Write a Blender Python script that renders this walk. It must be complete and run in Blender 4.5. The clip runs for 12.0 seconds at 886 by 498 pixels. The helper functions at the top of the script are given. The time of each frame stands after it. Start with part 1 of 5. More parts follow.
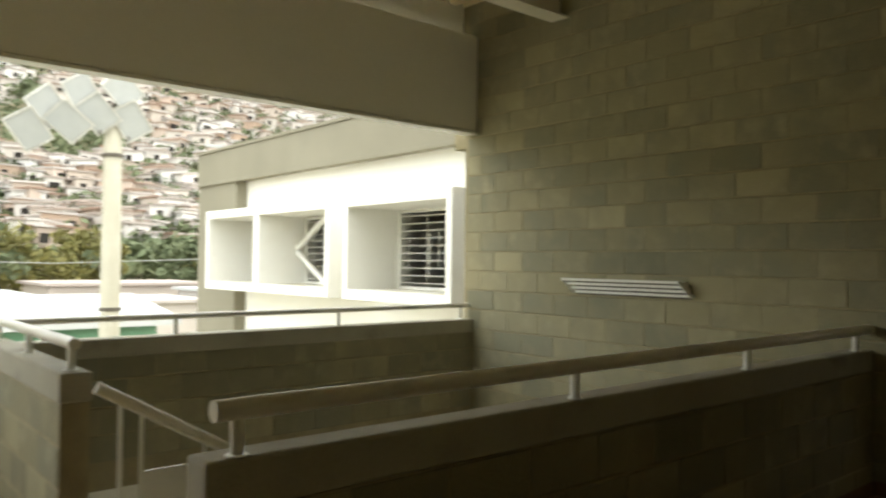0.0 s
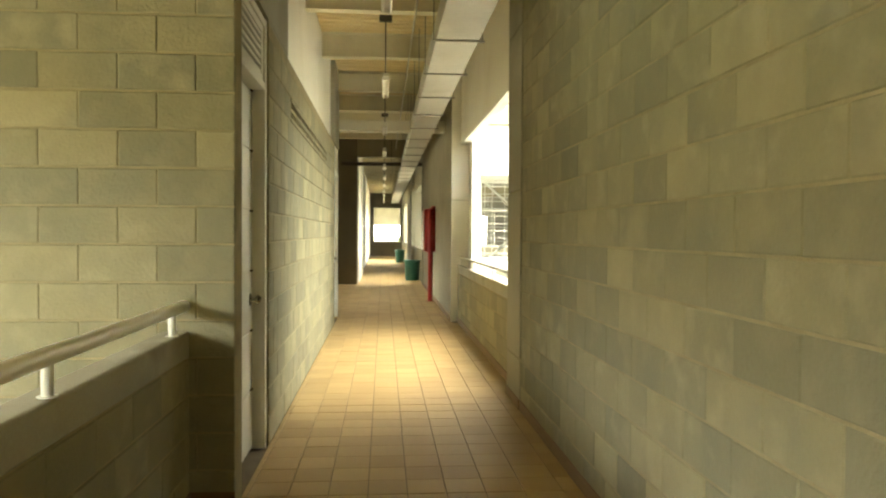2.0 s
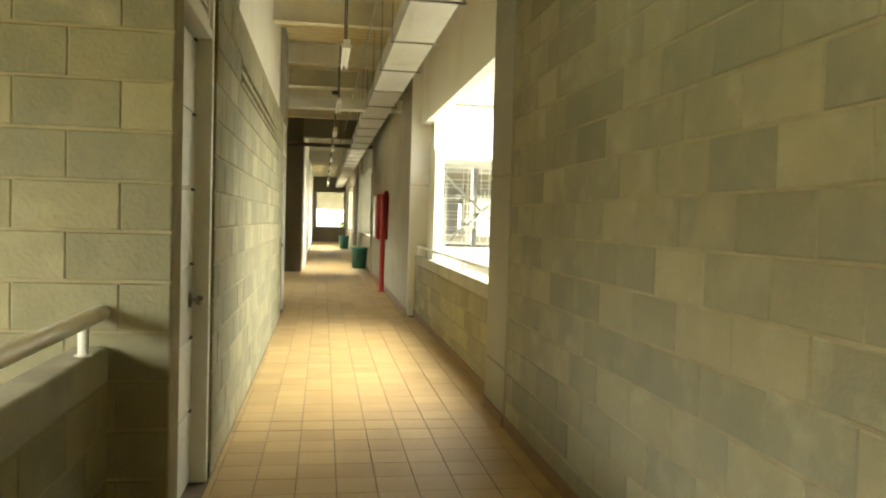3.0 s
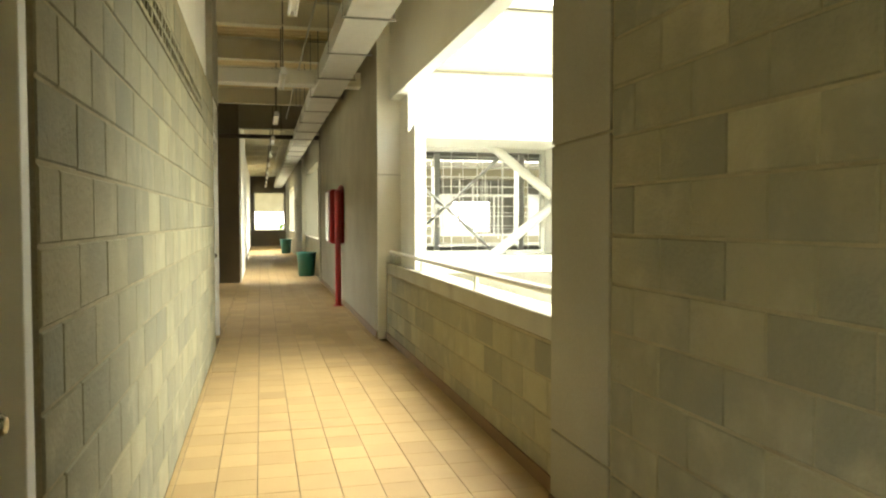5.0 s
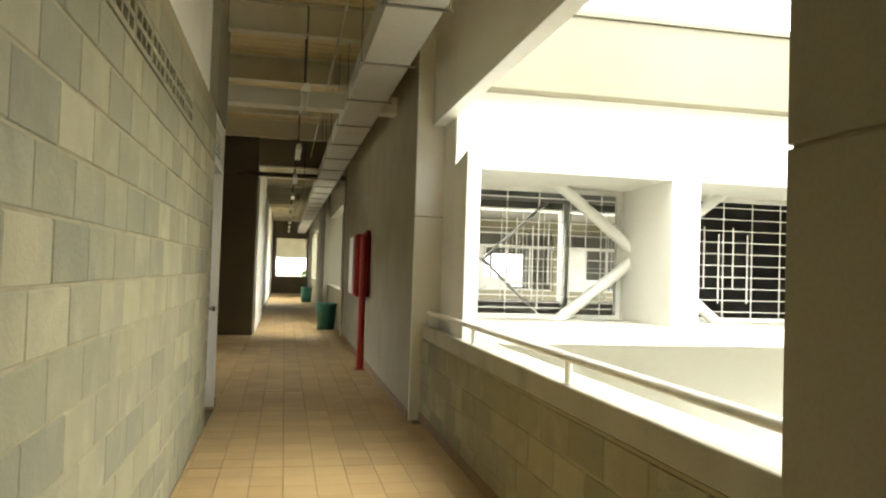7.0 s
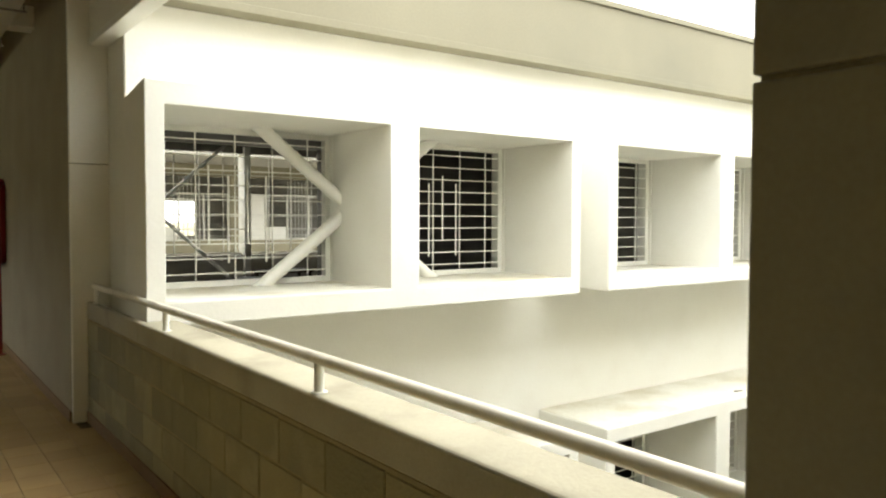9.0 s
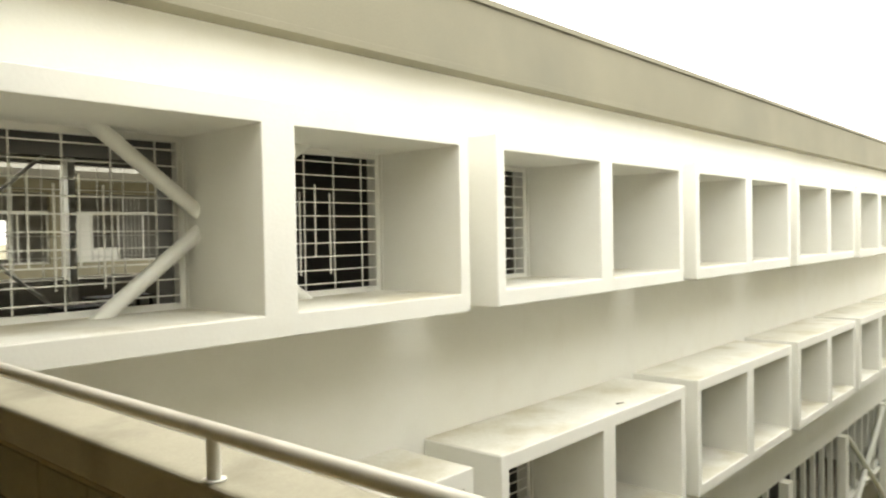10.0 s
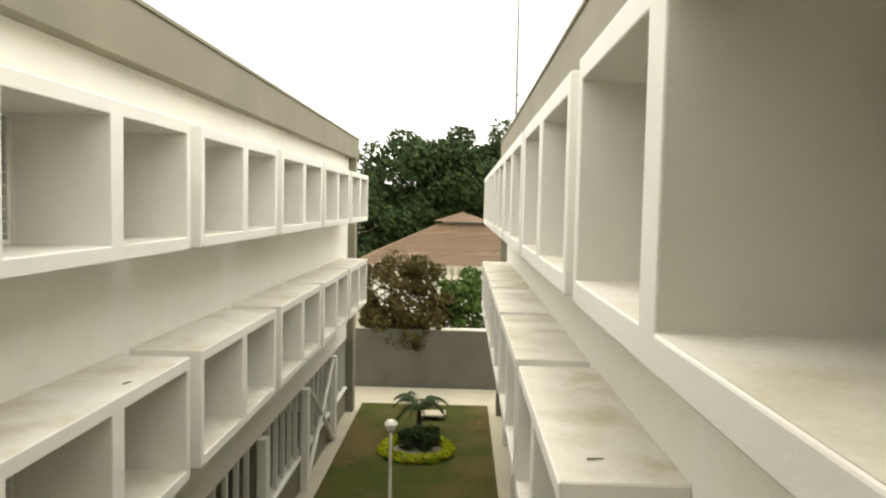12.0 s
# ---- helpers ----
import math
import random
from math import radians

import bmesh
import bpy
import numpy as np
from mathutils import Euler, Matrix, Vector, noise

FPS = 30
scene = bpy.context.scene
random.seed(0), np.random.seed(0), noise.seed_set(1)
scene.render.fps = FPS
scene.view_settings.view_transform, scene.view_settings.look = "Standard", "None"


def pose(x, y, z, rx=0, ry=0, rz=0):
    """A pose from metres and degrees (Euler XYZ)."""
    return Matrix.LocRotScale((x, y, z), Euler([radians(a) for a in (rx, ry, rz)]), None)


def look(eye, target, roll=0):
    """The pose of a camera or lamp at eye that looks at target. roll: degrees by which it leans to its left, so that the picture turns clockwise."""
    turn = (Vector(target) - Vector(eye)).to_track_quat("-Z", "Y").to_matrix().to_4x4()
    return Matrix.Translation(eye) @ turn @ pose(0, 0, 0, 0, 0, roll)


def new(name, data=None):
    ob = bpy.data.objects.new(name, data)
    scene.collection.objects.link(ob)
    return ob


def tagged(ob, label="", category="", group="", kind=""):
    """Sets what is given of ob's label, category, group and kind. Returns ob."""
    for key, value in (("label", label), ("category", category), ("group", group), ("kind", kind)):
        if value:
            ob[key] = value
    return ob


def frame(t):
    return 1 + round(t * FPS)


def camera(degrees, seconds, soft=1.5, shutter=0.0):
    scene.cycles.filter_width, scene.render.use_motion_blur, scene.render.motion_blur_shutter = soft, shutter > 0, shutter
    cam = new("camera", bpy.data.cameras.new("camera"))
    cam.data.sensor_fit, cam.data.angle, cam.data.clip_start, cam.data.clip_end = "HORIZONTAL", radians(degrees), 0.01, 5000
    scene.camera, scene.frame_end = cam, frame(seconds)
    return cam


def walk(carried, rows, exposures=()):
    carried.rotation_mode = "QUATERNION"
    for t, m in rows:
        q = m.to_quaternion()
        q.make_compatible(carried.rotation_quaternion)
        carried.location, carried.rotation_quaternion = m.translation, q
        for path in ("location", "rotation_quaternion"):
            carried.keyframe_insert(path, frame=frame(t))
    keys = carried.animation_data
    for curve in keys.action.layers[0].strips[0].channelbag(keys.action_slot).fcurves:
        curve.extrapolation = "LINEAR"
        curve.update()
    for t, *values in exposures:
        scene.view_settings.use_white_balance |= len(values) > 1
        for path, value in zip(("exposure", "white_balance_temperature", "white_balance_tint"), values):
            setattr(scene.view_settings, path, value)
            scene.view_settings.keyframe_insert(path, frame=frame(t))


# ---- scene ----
cam = camera(60.90, 12.0, 2.1, 0.2)
EXPOSURES = [
    (0.0, 1.6, 6350, 7), (0.5, 2.0, 6600, 5), (0.8, 2.55, 6900, 4), (1.1, 3.12, 7000, 2), (1.5, 3.62, 7050, 2), (2.5, 3.8, 7000, 2), (3.7, 3.6, 6850, 2), (5.3, 3.55, 6700, 3), (6.5, 3.18, 6550, 6), (7.7, 2.58, 6400, 7), (9.3, 1.97, 6700, 7), (10.5, 1.35, 6850, 8), (12.0, 1.05, 6950, 9),
]
PATH = [
    (0.00, pose(1.680, -5.389, 1.482, 91.05, 0, 49.36) @ pose(0, 0, 0, 0, 0, 0.65)),
    (0.50, pose(1.329, -5.065, 1.485, 90.27, 0, 29.34) @ pose(0, 0, 0, 0, 0, 0.98)),
    (1.00, pose(1.131, -4.744, 1.476, 88.45, 0, 12.20) @ pose(0, 0, 0, 0, 0, -0.12)),
    (1.50, pose(0.988, -4.458, 1.474, 88.47, 0, 1.01) @ pose(0, 0, 0, 0, 0, -0.19)),
    (2.00, pose(0.782, -4.062, 1.465, 88.81, 0, -4.52) @ pose(0, 0, 0, 0, 0, 0.31)),
    (2.50, pose(0.654, -3.636, 1.465, 88.36, 0, -7.25) @ pose(0, 0, 0, 0, 0, 0.95)),
    (3.00, pose(0.596, -3.157, 1.479, 87.87, 0, -9.08) @ pose(0, 0, 0, 0, 0, 1.64)),
    (3.50, pose(0.507, -2.556, 1.479, 87.87, 0, -11.18) @ pose(0, 0, 0, 0, 0, 2.13)),
    (5.50, pose(0.508, -0.236, 1.457, 88.00, 0, -13.85) @ pose(0, 0, 0, 0, 0, -0.31)),
    (6.00, pose(0.497, 0.271, 1.461, 89.96, 0, -12.95) @ pose(0, 0, 0, 0, 0, 0.22)),
    (6.50, pose(0.544, 0.747, 1.459, 91.54, 0, -11.28) @ pose(0, 0, 0, 0, 0, 1.66)),
    (7.00, pose(0.655, 1.025, 1.479, 91.70, 0, -11.82) @ pose(0, 0, 0, 0, 0, 1.83)),
    (7.50, pose(0.671, 1.075, 1.480, 89.96, 0, -18.64) @ pose(0, 0, 0, 0, 0, 1.90)),
    (9.50, pose(0.846, 2.449, 1.613, 88.30, 0, -41.41) @ pose(0, 0, 0, 0, 0, -0.62)),
    (10.00, pose(0.994, 2.813, 1.575, 88.83, 0, -48.44) @ pose(0, 0, 0, 0, 0, -0.98)),
    (10.50, pose(1.183, 3.162, 1.593, 88.12, 0, -61.27) @ pose(0, 0, 0, 0, 0, -0.14)),
    (11.00, pose(1.269, 3.321, 1.504, 87.79, 0, -74.33) @ pose(0, 0, 0, 0, 0, -0.61)),
    (11.50, pose(1.249, 3.472, 1.507, 86.85, 0, -82.93) @ pose(0, 0, 0, 0, 0, -0.00)),
    (12.00, pose(1.072, 3.564, 1.522, 86.64, 0, -88.52) @ pose(0, 0, 0, 0, 0, 1.21)),
]
walk(cam, PATH, EXPOSURES)

# ---- light ----
world = bpy.data.worlds.new("overcast_sky")
scene.world = world
world.use_nodes = True
wn, wl = world.node_tree.nodes, world.node_tree.links
sky = wn.new("ShaderNodeTexSky")
sky.sky_type, sky.sun_disc = "NISHITA", False
sky.sun_elevation, sky.sun_rotation = radians(62), radians(70)
sky.air_density, sky.dust_density, sky.ozone_density = 1.0, 6.0, 1.0
haze = wn.new("ShaderNodeMix")
haze.data_type = "RGBA"
haze.inputs["Factor"].default_value = 0.85
haze.inputs["B"].default_value = (9.0, 9.0, 8.7, 1)
wl.new(sky.outputs["Color"], haze.inputs["A"])
wl.new(haze.outputs["Result"], wn["Background"].inputs["Color"])
wn["Background"].inputs["Strength"].default_value = 0.15
sun = new("sun", bpy.data.lights.new("sun", "SUN"))
sun.data.energy, sun.data.angle, sun.data.color = 0.3, radians(60), (1.0, 0.96, 0.88)
sun.matrix_world = look((0, 0, 30), (-13.8, -5.0, 0))


# ---- materials ----
def material(name, a, b, rough=0.8, scale=3.0, fine=60.0, bump=0.15, metal=0.0, pieces=0.0, stain=None, stain_scale=0.7, stain_at=(0.55, 0.75), spec=0.4, bump_dist=0.004, blotch=None, tones=None):
    """Two tones mixed by broad and fine noise, an optional stain colour and per-piece variation, with relief."""
    m = bpy.data.materials.new(name)
    m.use_nodes = True
    nt = m.node_tree
    n, l = nt.nodes, nt.links
    p = n["Principled BSDF"]
    co = n.new("ShaderNodeTexCoord").outputs["Object"]
    geo = n.new("ShaderNodeNewGeometry")
    pos = geo.outputs["Position"]
    if tones:
        own = n.new("ShaderNodeObjectInfo")
        shift = n.new("ShaderNodeVectorMath")
        shift.operation = "MULTIPLY_ADD"
        both = n.new("ShaderNodeMath")
        l.new(own.outputs["Random"], both.inputs[0])
        l.new(geo.outputs["Random Per Island"], both.inputs[1])
        l.new(both.outputs[0], shift.inputs[0])
        shift.inputs[1].default_value = (31.0, 47.0, 23.0)
        l.new(pos, shift.inputs[2])
        pos = shift.outputs[0]

    def noise_at(s, detail=4.0):
        t = n.new("ShaderNodeTexNoise")
        t.inputs["Scale"].default_value, t.inputs["Detail"].default_value = s, detail
        l.new(pos, t.inputs["Vector"])
        return t.outputs["Fac"]

    def math_node(op, u, v):
        t = n.new("ShaderNodeMath")
        t.operation = op
        for i, q in enumerate((u, v)):
            if isinstance(q, (int, float)):
                t.inputs[i].default_value = q
            else:
                l.new(q, t.inputs[i])
        return t.outputs[0]

    def ramp(fac, lo, hi):
        t = n.new("ShaderNodeMapRange")
        t.inputs["From Min"].default_value, t.inputs["From Max"].default_value = lo, hi
        l.new(fac, t.inputs["Value"])
        return t.outputs[0]

    def mix(fac, u, v):
        t = n.new("ShaderNodeMix")
        t.data_type = "RGBA"
        for key, q in (("Factor", fac), ("A", u), ("B", v)):
            if isinstance(q, (int, float)):
                t.inputs[key].default_value = q
            elif isinstance(q, tuple):
                t.inputs[key].default_value = (*q, 1)
            else:
                l.new(q, t.inputs[key])
        return t.outputs["Result"]

    broad, small = noise_at(scale), noise_at(fine, 6.0)
    fac = math_node("ADD", math_node("MULTIPLY", ramp(broad, 0.3, 0.7), 0.65), math_node("MULTIPLY", ramp(small, 0.3, 0.7), 0.35))
    if pieces:
        info = n.new("ShaderNodeObjectInfo")
        r = math_node("FRACT", math_node("ADD", info.outputs["Random"], geo.outputs["Random Per Island"]), 0.0)
        fac = math_node("ADD", math_node("MULTIPLY", fac, 1 - pieces), math_node("MULTIPLY", r, pieces))
    col = mix(fac, a, b)
    if tones:
        choice = n.new("ShaderNodeValToRGB")
        while len(choice.color_ramp.elements) < len(tones):
            choice.color_ramp.elements.new(0.5)
        for i, c in enumerate(tones):
            choice.color_ramp.elements[i].position, choice.color_ramp.elements[i].color = i / (len(tones) - 1), (*c, 1)
        l.new(math_node("FRACT", math_node("MULTIPLY", r, 3.77), 0.0), choice.inputs[0])
        col = mix(0.58, col, choice.outputs[0])
    if pieces:
        hsv = n.new("ShaderNodeHueSaturation")
        l.new(col, hsv.inputs["Color"])
        r2 = math_node("FRACT", math_node("MULTIPLY", r, 7.31), 0.0)
        l.new(math_node("ADD", math_node("MULTIPLY", r2, 0.3 * pieces), 1 - 0.15 * pieces), hsv.inputs["Value"])
        col = hsv.outputs["Color"]
    if stain:
        col = mix(math_node("MULTIPLY", ramp(noise_at(stain_scale, 8.0), *stain_at), 0.75), col, stain)
    if blotch:
        tone, size, lo, hi, amount = blotch
        patches = ramp(noise_at(size, 9.0), lo, hi)
        if pieces:
            patches = math_node("MULTIPLY", patches, math_node("ADD", math_node("MULTIPLY", r2, 1.1), 0.35))
        col = mix(math_node("MINIMUM", math_node("MULTIPLY", patches, amount), 1.0), col, tone)
    l.new(col, p.inputs["Base Color"])
    p.inputs["Roughness"].default_value, p.inputs["Metallic"].default_value = rough, metal
    p.inputs["Specular IOR Level"].default_value = spec
    if bump:
        bn = n.new("ShaderNodeBump")
        bn.inputs["Strength"].default_value, bn.inputs["Distance"].default_value = bump, bump_dist
        l.new(small, bn.inputs["Height"])
        l.new(bn.outputs["Normal"], p.inputs["Normal"])
    return m


BLOCK = material("concrete_block", (0.195, 0.185, 0.118), (0.36, 0.32, 0.192), 0.92, 2.8, 55, 0.8, pieces=0.45, stain=(0.205, 0.20, 0.138), stain_scale=1.9, stain_at=(0.46, 0.7), blotch=((0.41, 0.365, 0.23), 6.0, 0.5, 0.8, 0.55), tones=((0.195, 0.19, 0.126), (0.235, 0.222, 0.134), (0.295, 0.265, 0.152), (0.222, 0.213, 0.136), (0.32, 0.284, 0.162), (0.375, 0.336, 0.196)), bump_dist=0.006)
MORTAR = material("mortar", (0.235, 0.20, 0.115), (0.37, 0.32, 0.19), 0.95, 6, 120, 0.6)
CONCRETE = material("smooth_concrete", (0.26, 0.24, 0.17), (0.335, 0.315, 0.23), 0.8, 1.2, 70, 0.2, stain=(0.2, 0.185, 0.13), stain_scale=0.9)
COPING = material("coping_concrete", (0.32, 0.30, 0.225), (0.42, 0.395, 0.30), 0.85, 2.5, 80, 0.35, stain=(0.18, 0.165, 0.12), stain_scale=2.0)
STUCCO = material("grey_stucco", (0.275, 0.248, 0.172), (0.365, 0.33, 0.228), 0.95, 1.6, 140, 0.6)
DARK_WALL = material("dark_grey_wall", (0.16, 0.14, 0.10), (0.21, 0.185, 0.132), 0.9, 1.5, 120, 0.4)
PLASTER = material("white_plaster", (0.78, 0.76, 0.67), (0.84, 0.825, 0.74), 0.75, 0.8, 50, 0.12, stain=(0.66, 0.63, 0.53), stain_scale=0.6)
FACADE = material("white_facade_paint", (0.83, 0.815, 0.745), (0.87, 0.86, 0.795), 0.75, 0.5, 38, 0.35, stain=(0.79, 0.765, 0.675), stain_scale=0.5, stain_at=(0.5, 0.85), blotch=((0.75, 0.72, 0.63), 2.6, 0.48, 0.8, 0.32))
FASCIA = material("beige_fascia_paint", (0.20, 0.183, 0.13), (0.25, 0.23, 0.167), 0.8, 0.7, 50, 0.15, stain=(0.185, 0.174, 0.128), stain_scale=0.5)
BOX_TOP = material("weathered_white_paint", (0.60, 0.57, 0.46), (0.80, 0.79, 0.72), 0.8, 0.9, 30, 0.2, stain=(0.44, 0.375, 0.215), stain_scale=1.6, stain_at=(0.47, 0.78))
TILE = material("clay_tile", (0.385, 0.258, 0.108), (0.50, 0.36, 0.162), 0.55, 2.5, 70, 0.12, pieces=0.5, stain=(0.36, 0.24, 0.115), stain_scale=1.2, spec=0.5)
GROUT = material("grout", (0.13, 0.10, 0.065), (0.20, 0.16, 0.10), 0.95, 5, 120, 0.3)
# Clay colour darkened to hold the shade at the foot of the walls.
SKIRT = material("clay_skirting_shaded", (0.15, 0.085, 0.033), (0.21, 0.125, 0.052), 0.55, 3, 70, 0.15)
DECK = material("painted_steel_deck", (0.74, 0.61, 0.35), (0.84, 0.71, 0.43), 0.6, 1.0, 40, 0.05)
BEAM = material("cream_painted_steel", (0.74, 0.70, 0.55), (0.82, 0.78, 0.62), 0.55, 1.0, 40, 0.06, stain=(0.5, 0.45, 0.32), stain_scale=1.0)
DUCT = material("galvanised_sheet", (0.52, 0.51, 0.46), (0.64, 0.63, 0.57), 0.5, 1.3, 25, 0.05, metal=0.35, stain=(0.46, 0.44, 0.38), stain_scale=1.5)
WHITE_METAL = material("white_painted_metal", (0.75, 0.74, 0.67), (0.82, 0.81, 0.74), 0.4, 2, 60, 0.05)
RAIL = material("grey_painted_rail", (0.74, 0.71, 0.61), (0.81, 0.78, 0.68), 0.3, 2, 60, 0.05, stain=(0.4, 0.37, 0.29), stain_scale=3.0)
STEEL = material("brushed_steel", (0.30, 0.29, 0.27), (0.42, 0.41, 0.385), 0.25, 4, 80, 0.05, metal=0.9)
DARK_METAL = material("dark_pipe_paint", (0.07, 0.06, 0.045), (0.11, 0.095, 0.07), 0.6, 3, 80, 0.1)
STRAP = material("dull_zinc_strap", (0.20, 0.19, 0.155), (0.28, 0.27, 0.225), 0.6, 3, 80, 0.1)
# Near-black put where gaps, vent holes and windows fall into shade.
DARK = material("recess_shade", (0.02, 0.018, 0.014), (0.035, 0.03, 0.024), 0.9, 3, 60, 0.1)
RED = material("red_enamel", (0.30, 0.02, 0.018), (0.40, 0.032, 0.026), 0.35, 2, 60, 0.05)
GREEN_PLASTIC = material("green_plastic", (0.012, 0.085, 0.06), (0.02, 0.12, 0.088), 0.4, 3, 60, 0.05)
ROOM = material("interior_paint", (0.34, 0.325, 0.275), (0.42, 0.40, 0.345), 0.85, 1, 50, 0.1)
# Darkened copy of the interior paint; the rooms' dimness is put into its colour.
ROOM_SHADE = material("interior_painted_shade", (0.10, 0.095, 0.08), (0.14, 0.133, 0.115), 0.9, 1, 50, 0.1)
GRASS = material("lawn", (0.046, 0.058, 0.011), (0.072, 0.078, 0.02), 0.95, 0.35, 40, 0.8, stain=(0.135, 0.095, 0.042), stain_scale=0.33, stain_at=(0.46, 0.62), bump_dist=0.02, spec=0.1)
GRASS_BLADE = material("grass_blades", (0.055, 0.075, 0.014), (0.092, 0.105, 0.028), 0.8, 0.4, 6, 0, pieces=0.5, spec=0.12)
EARTH = material("dry_ground", (0.26, 0.24, 0.17), (0.36, 0.33, 0.25), 0.95, 0.08, 3, 0.4)
PATH_CONC = material("path_concrete", (0.42, 0.385, 0.29), (0.52, 0.48, 0.37), 0.9, 0.8, 50, 0.25, stain=(0.34, 0.3, 0.21), stain_scale=0.6)
YARD_WALL = material("grey_render", (0.12, 0.115, 0.095), (0.16, 0.152, 0.128), 0.9, 0.9, 60, 0.25, stain=(0.10, 0.095, 0.078), stain_scale=0.5)
ROOF_TILE = material("clay_roof_tile", (0.13, 0.08, 0.045), (0.19, 0.12, 0.07), 0.85, 0.8, 20, 0.3, pieces=0.4, stain=(0.11, 0.075, 0.048), stain_scale=0.3)
LEAF_DARK = material("dark_foliage", (0.022, 0.04, 0.013), (0.046, 0.072, 0.023), 0.75, 0.5, 6, 0, pieces=0.6, spec=0.12)
LEAF_OLIVE = material("olive_foliage", (0.048, 0.046, 0.014), (0.125, 0.096, 0.03), 0.65, 0.5, 6, 0, pieces=0.6, spec=0.12)
LEAF_GREEN = material("bright_foliage", (0.05, 0.10, 0.022), (0.11, 0.17, 0.04), 0.6, 0.6, 6, 0, pieces=0.6, spec=0.12)
LEAF_LIME = material("lime_foliage", (0.28, 0.34, 0.01), (0.46, 0.50, 0.02), 0.6, 2, 10, 0, pieces=0.5, spec=0.12)
# Paled green, with some distance haze mixed into the colour.
LEAF_HILL = material("hazy_hill_foliage", (0.07, 0.095, 0.045), (0.15, 0.165, 0.08), 0.8, 0.05, 1, 0, pieces=0.5)
LEAF_YELLOW = material("yellow_green_foliage", (0.085, 0.088, 0.022), (0.22, 0.195, 0.055), 0.7, 0.4, 5, 0, pieces=0.6)
BARK = material("bark", (0.08, 0.06, 0.04), (0.14, 0.11, 0.075), 0.95, 4, 40, 0.6, bump_dist=0.02)
POLE = material("pole_concrete", (0.40, 0.375, 0.29), (0.50, 0.475, 0.38), 0.85, 1.5, 40, 0.2)
# House tones lightened and dulled to carry the haze of distance.
HOUSE_WALLS = material("hazy_hill_house_walls", (0.34, 0.25, 0.185), (0.70, 0.69, 0.66), 0.9, 0.02, 0.6, 0, pieces=0.9, tones=((0.37, 0.235, 0.15), (0.43, 0.32, 0.225), (0.36, 0.325, 0.27), (0.50, 0.44, 0.36), (0.74, 0.73, 0.69), (0.32, 0.285, 0.235), (0.78, 0.77, 0.74)))
HOUSE_ROOFS = material("hill_house_roofs", (0.20, 0.13, 0.09), (0.40, 0.37, 0.335), 0.8, 0.02, 0.6, 0, pieces=0.9, tones=((0.32, 0.20, 0.13), (0.26, 0.19, 0.14), (0.44, 0.42, 0.39), (0.29, 0.25, 0.21), (0.52, 0.505, 0.48)))
HILL = material("hill_scrub", (0.17, 0.16, 0.09), (0.30, 0.26, 0.17), 0.95, 0.03, 0.6, 0)
GREEN_BAND = material("green_sheet", (0.10, 0.22, 0.13), (0.15, 0.28, 0.17), 0.6, 0.3, 4, 0)
WHITE_SHEET = material("white_roof_sheet", (0.34, 0.35, 0.33), (0.42, 0.43, 0.41), 0.6, 0.2, 4, 0)
TUBE = material("fluorescent_tube_off", (0.80, 0.80, 0.76), (0.86, 0.86, 0.82), 0.3, 2, 30, 0)


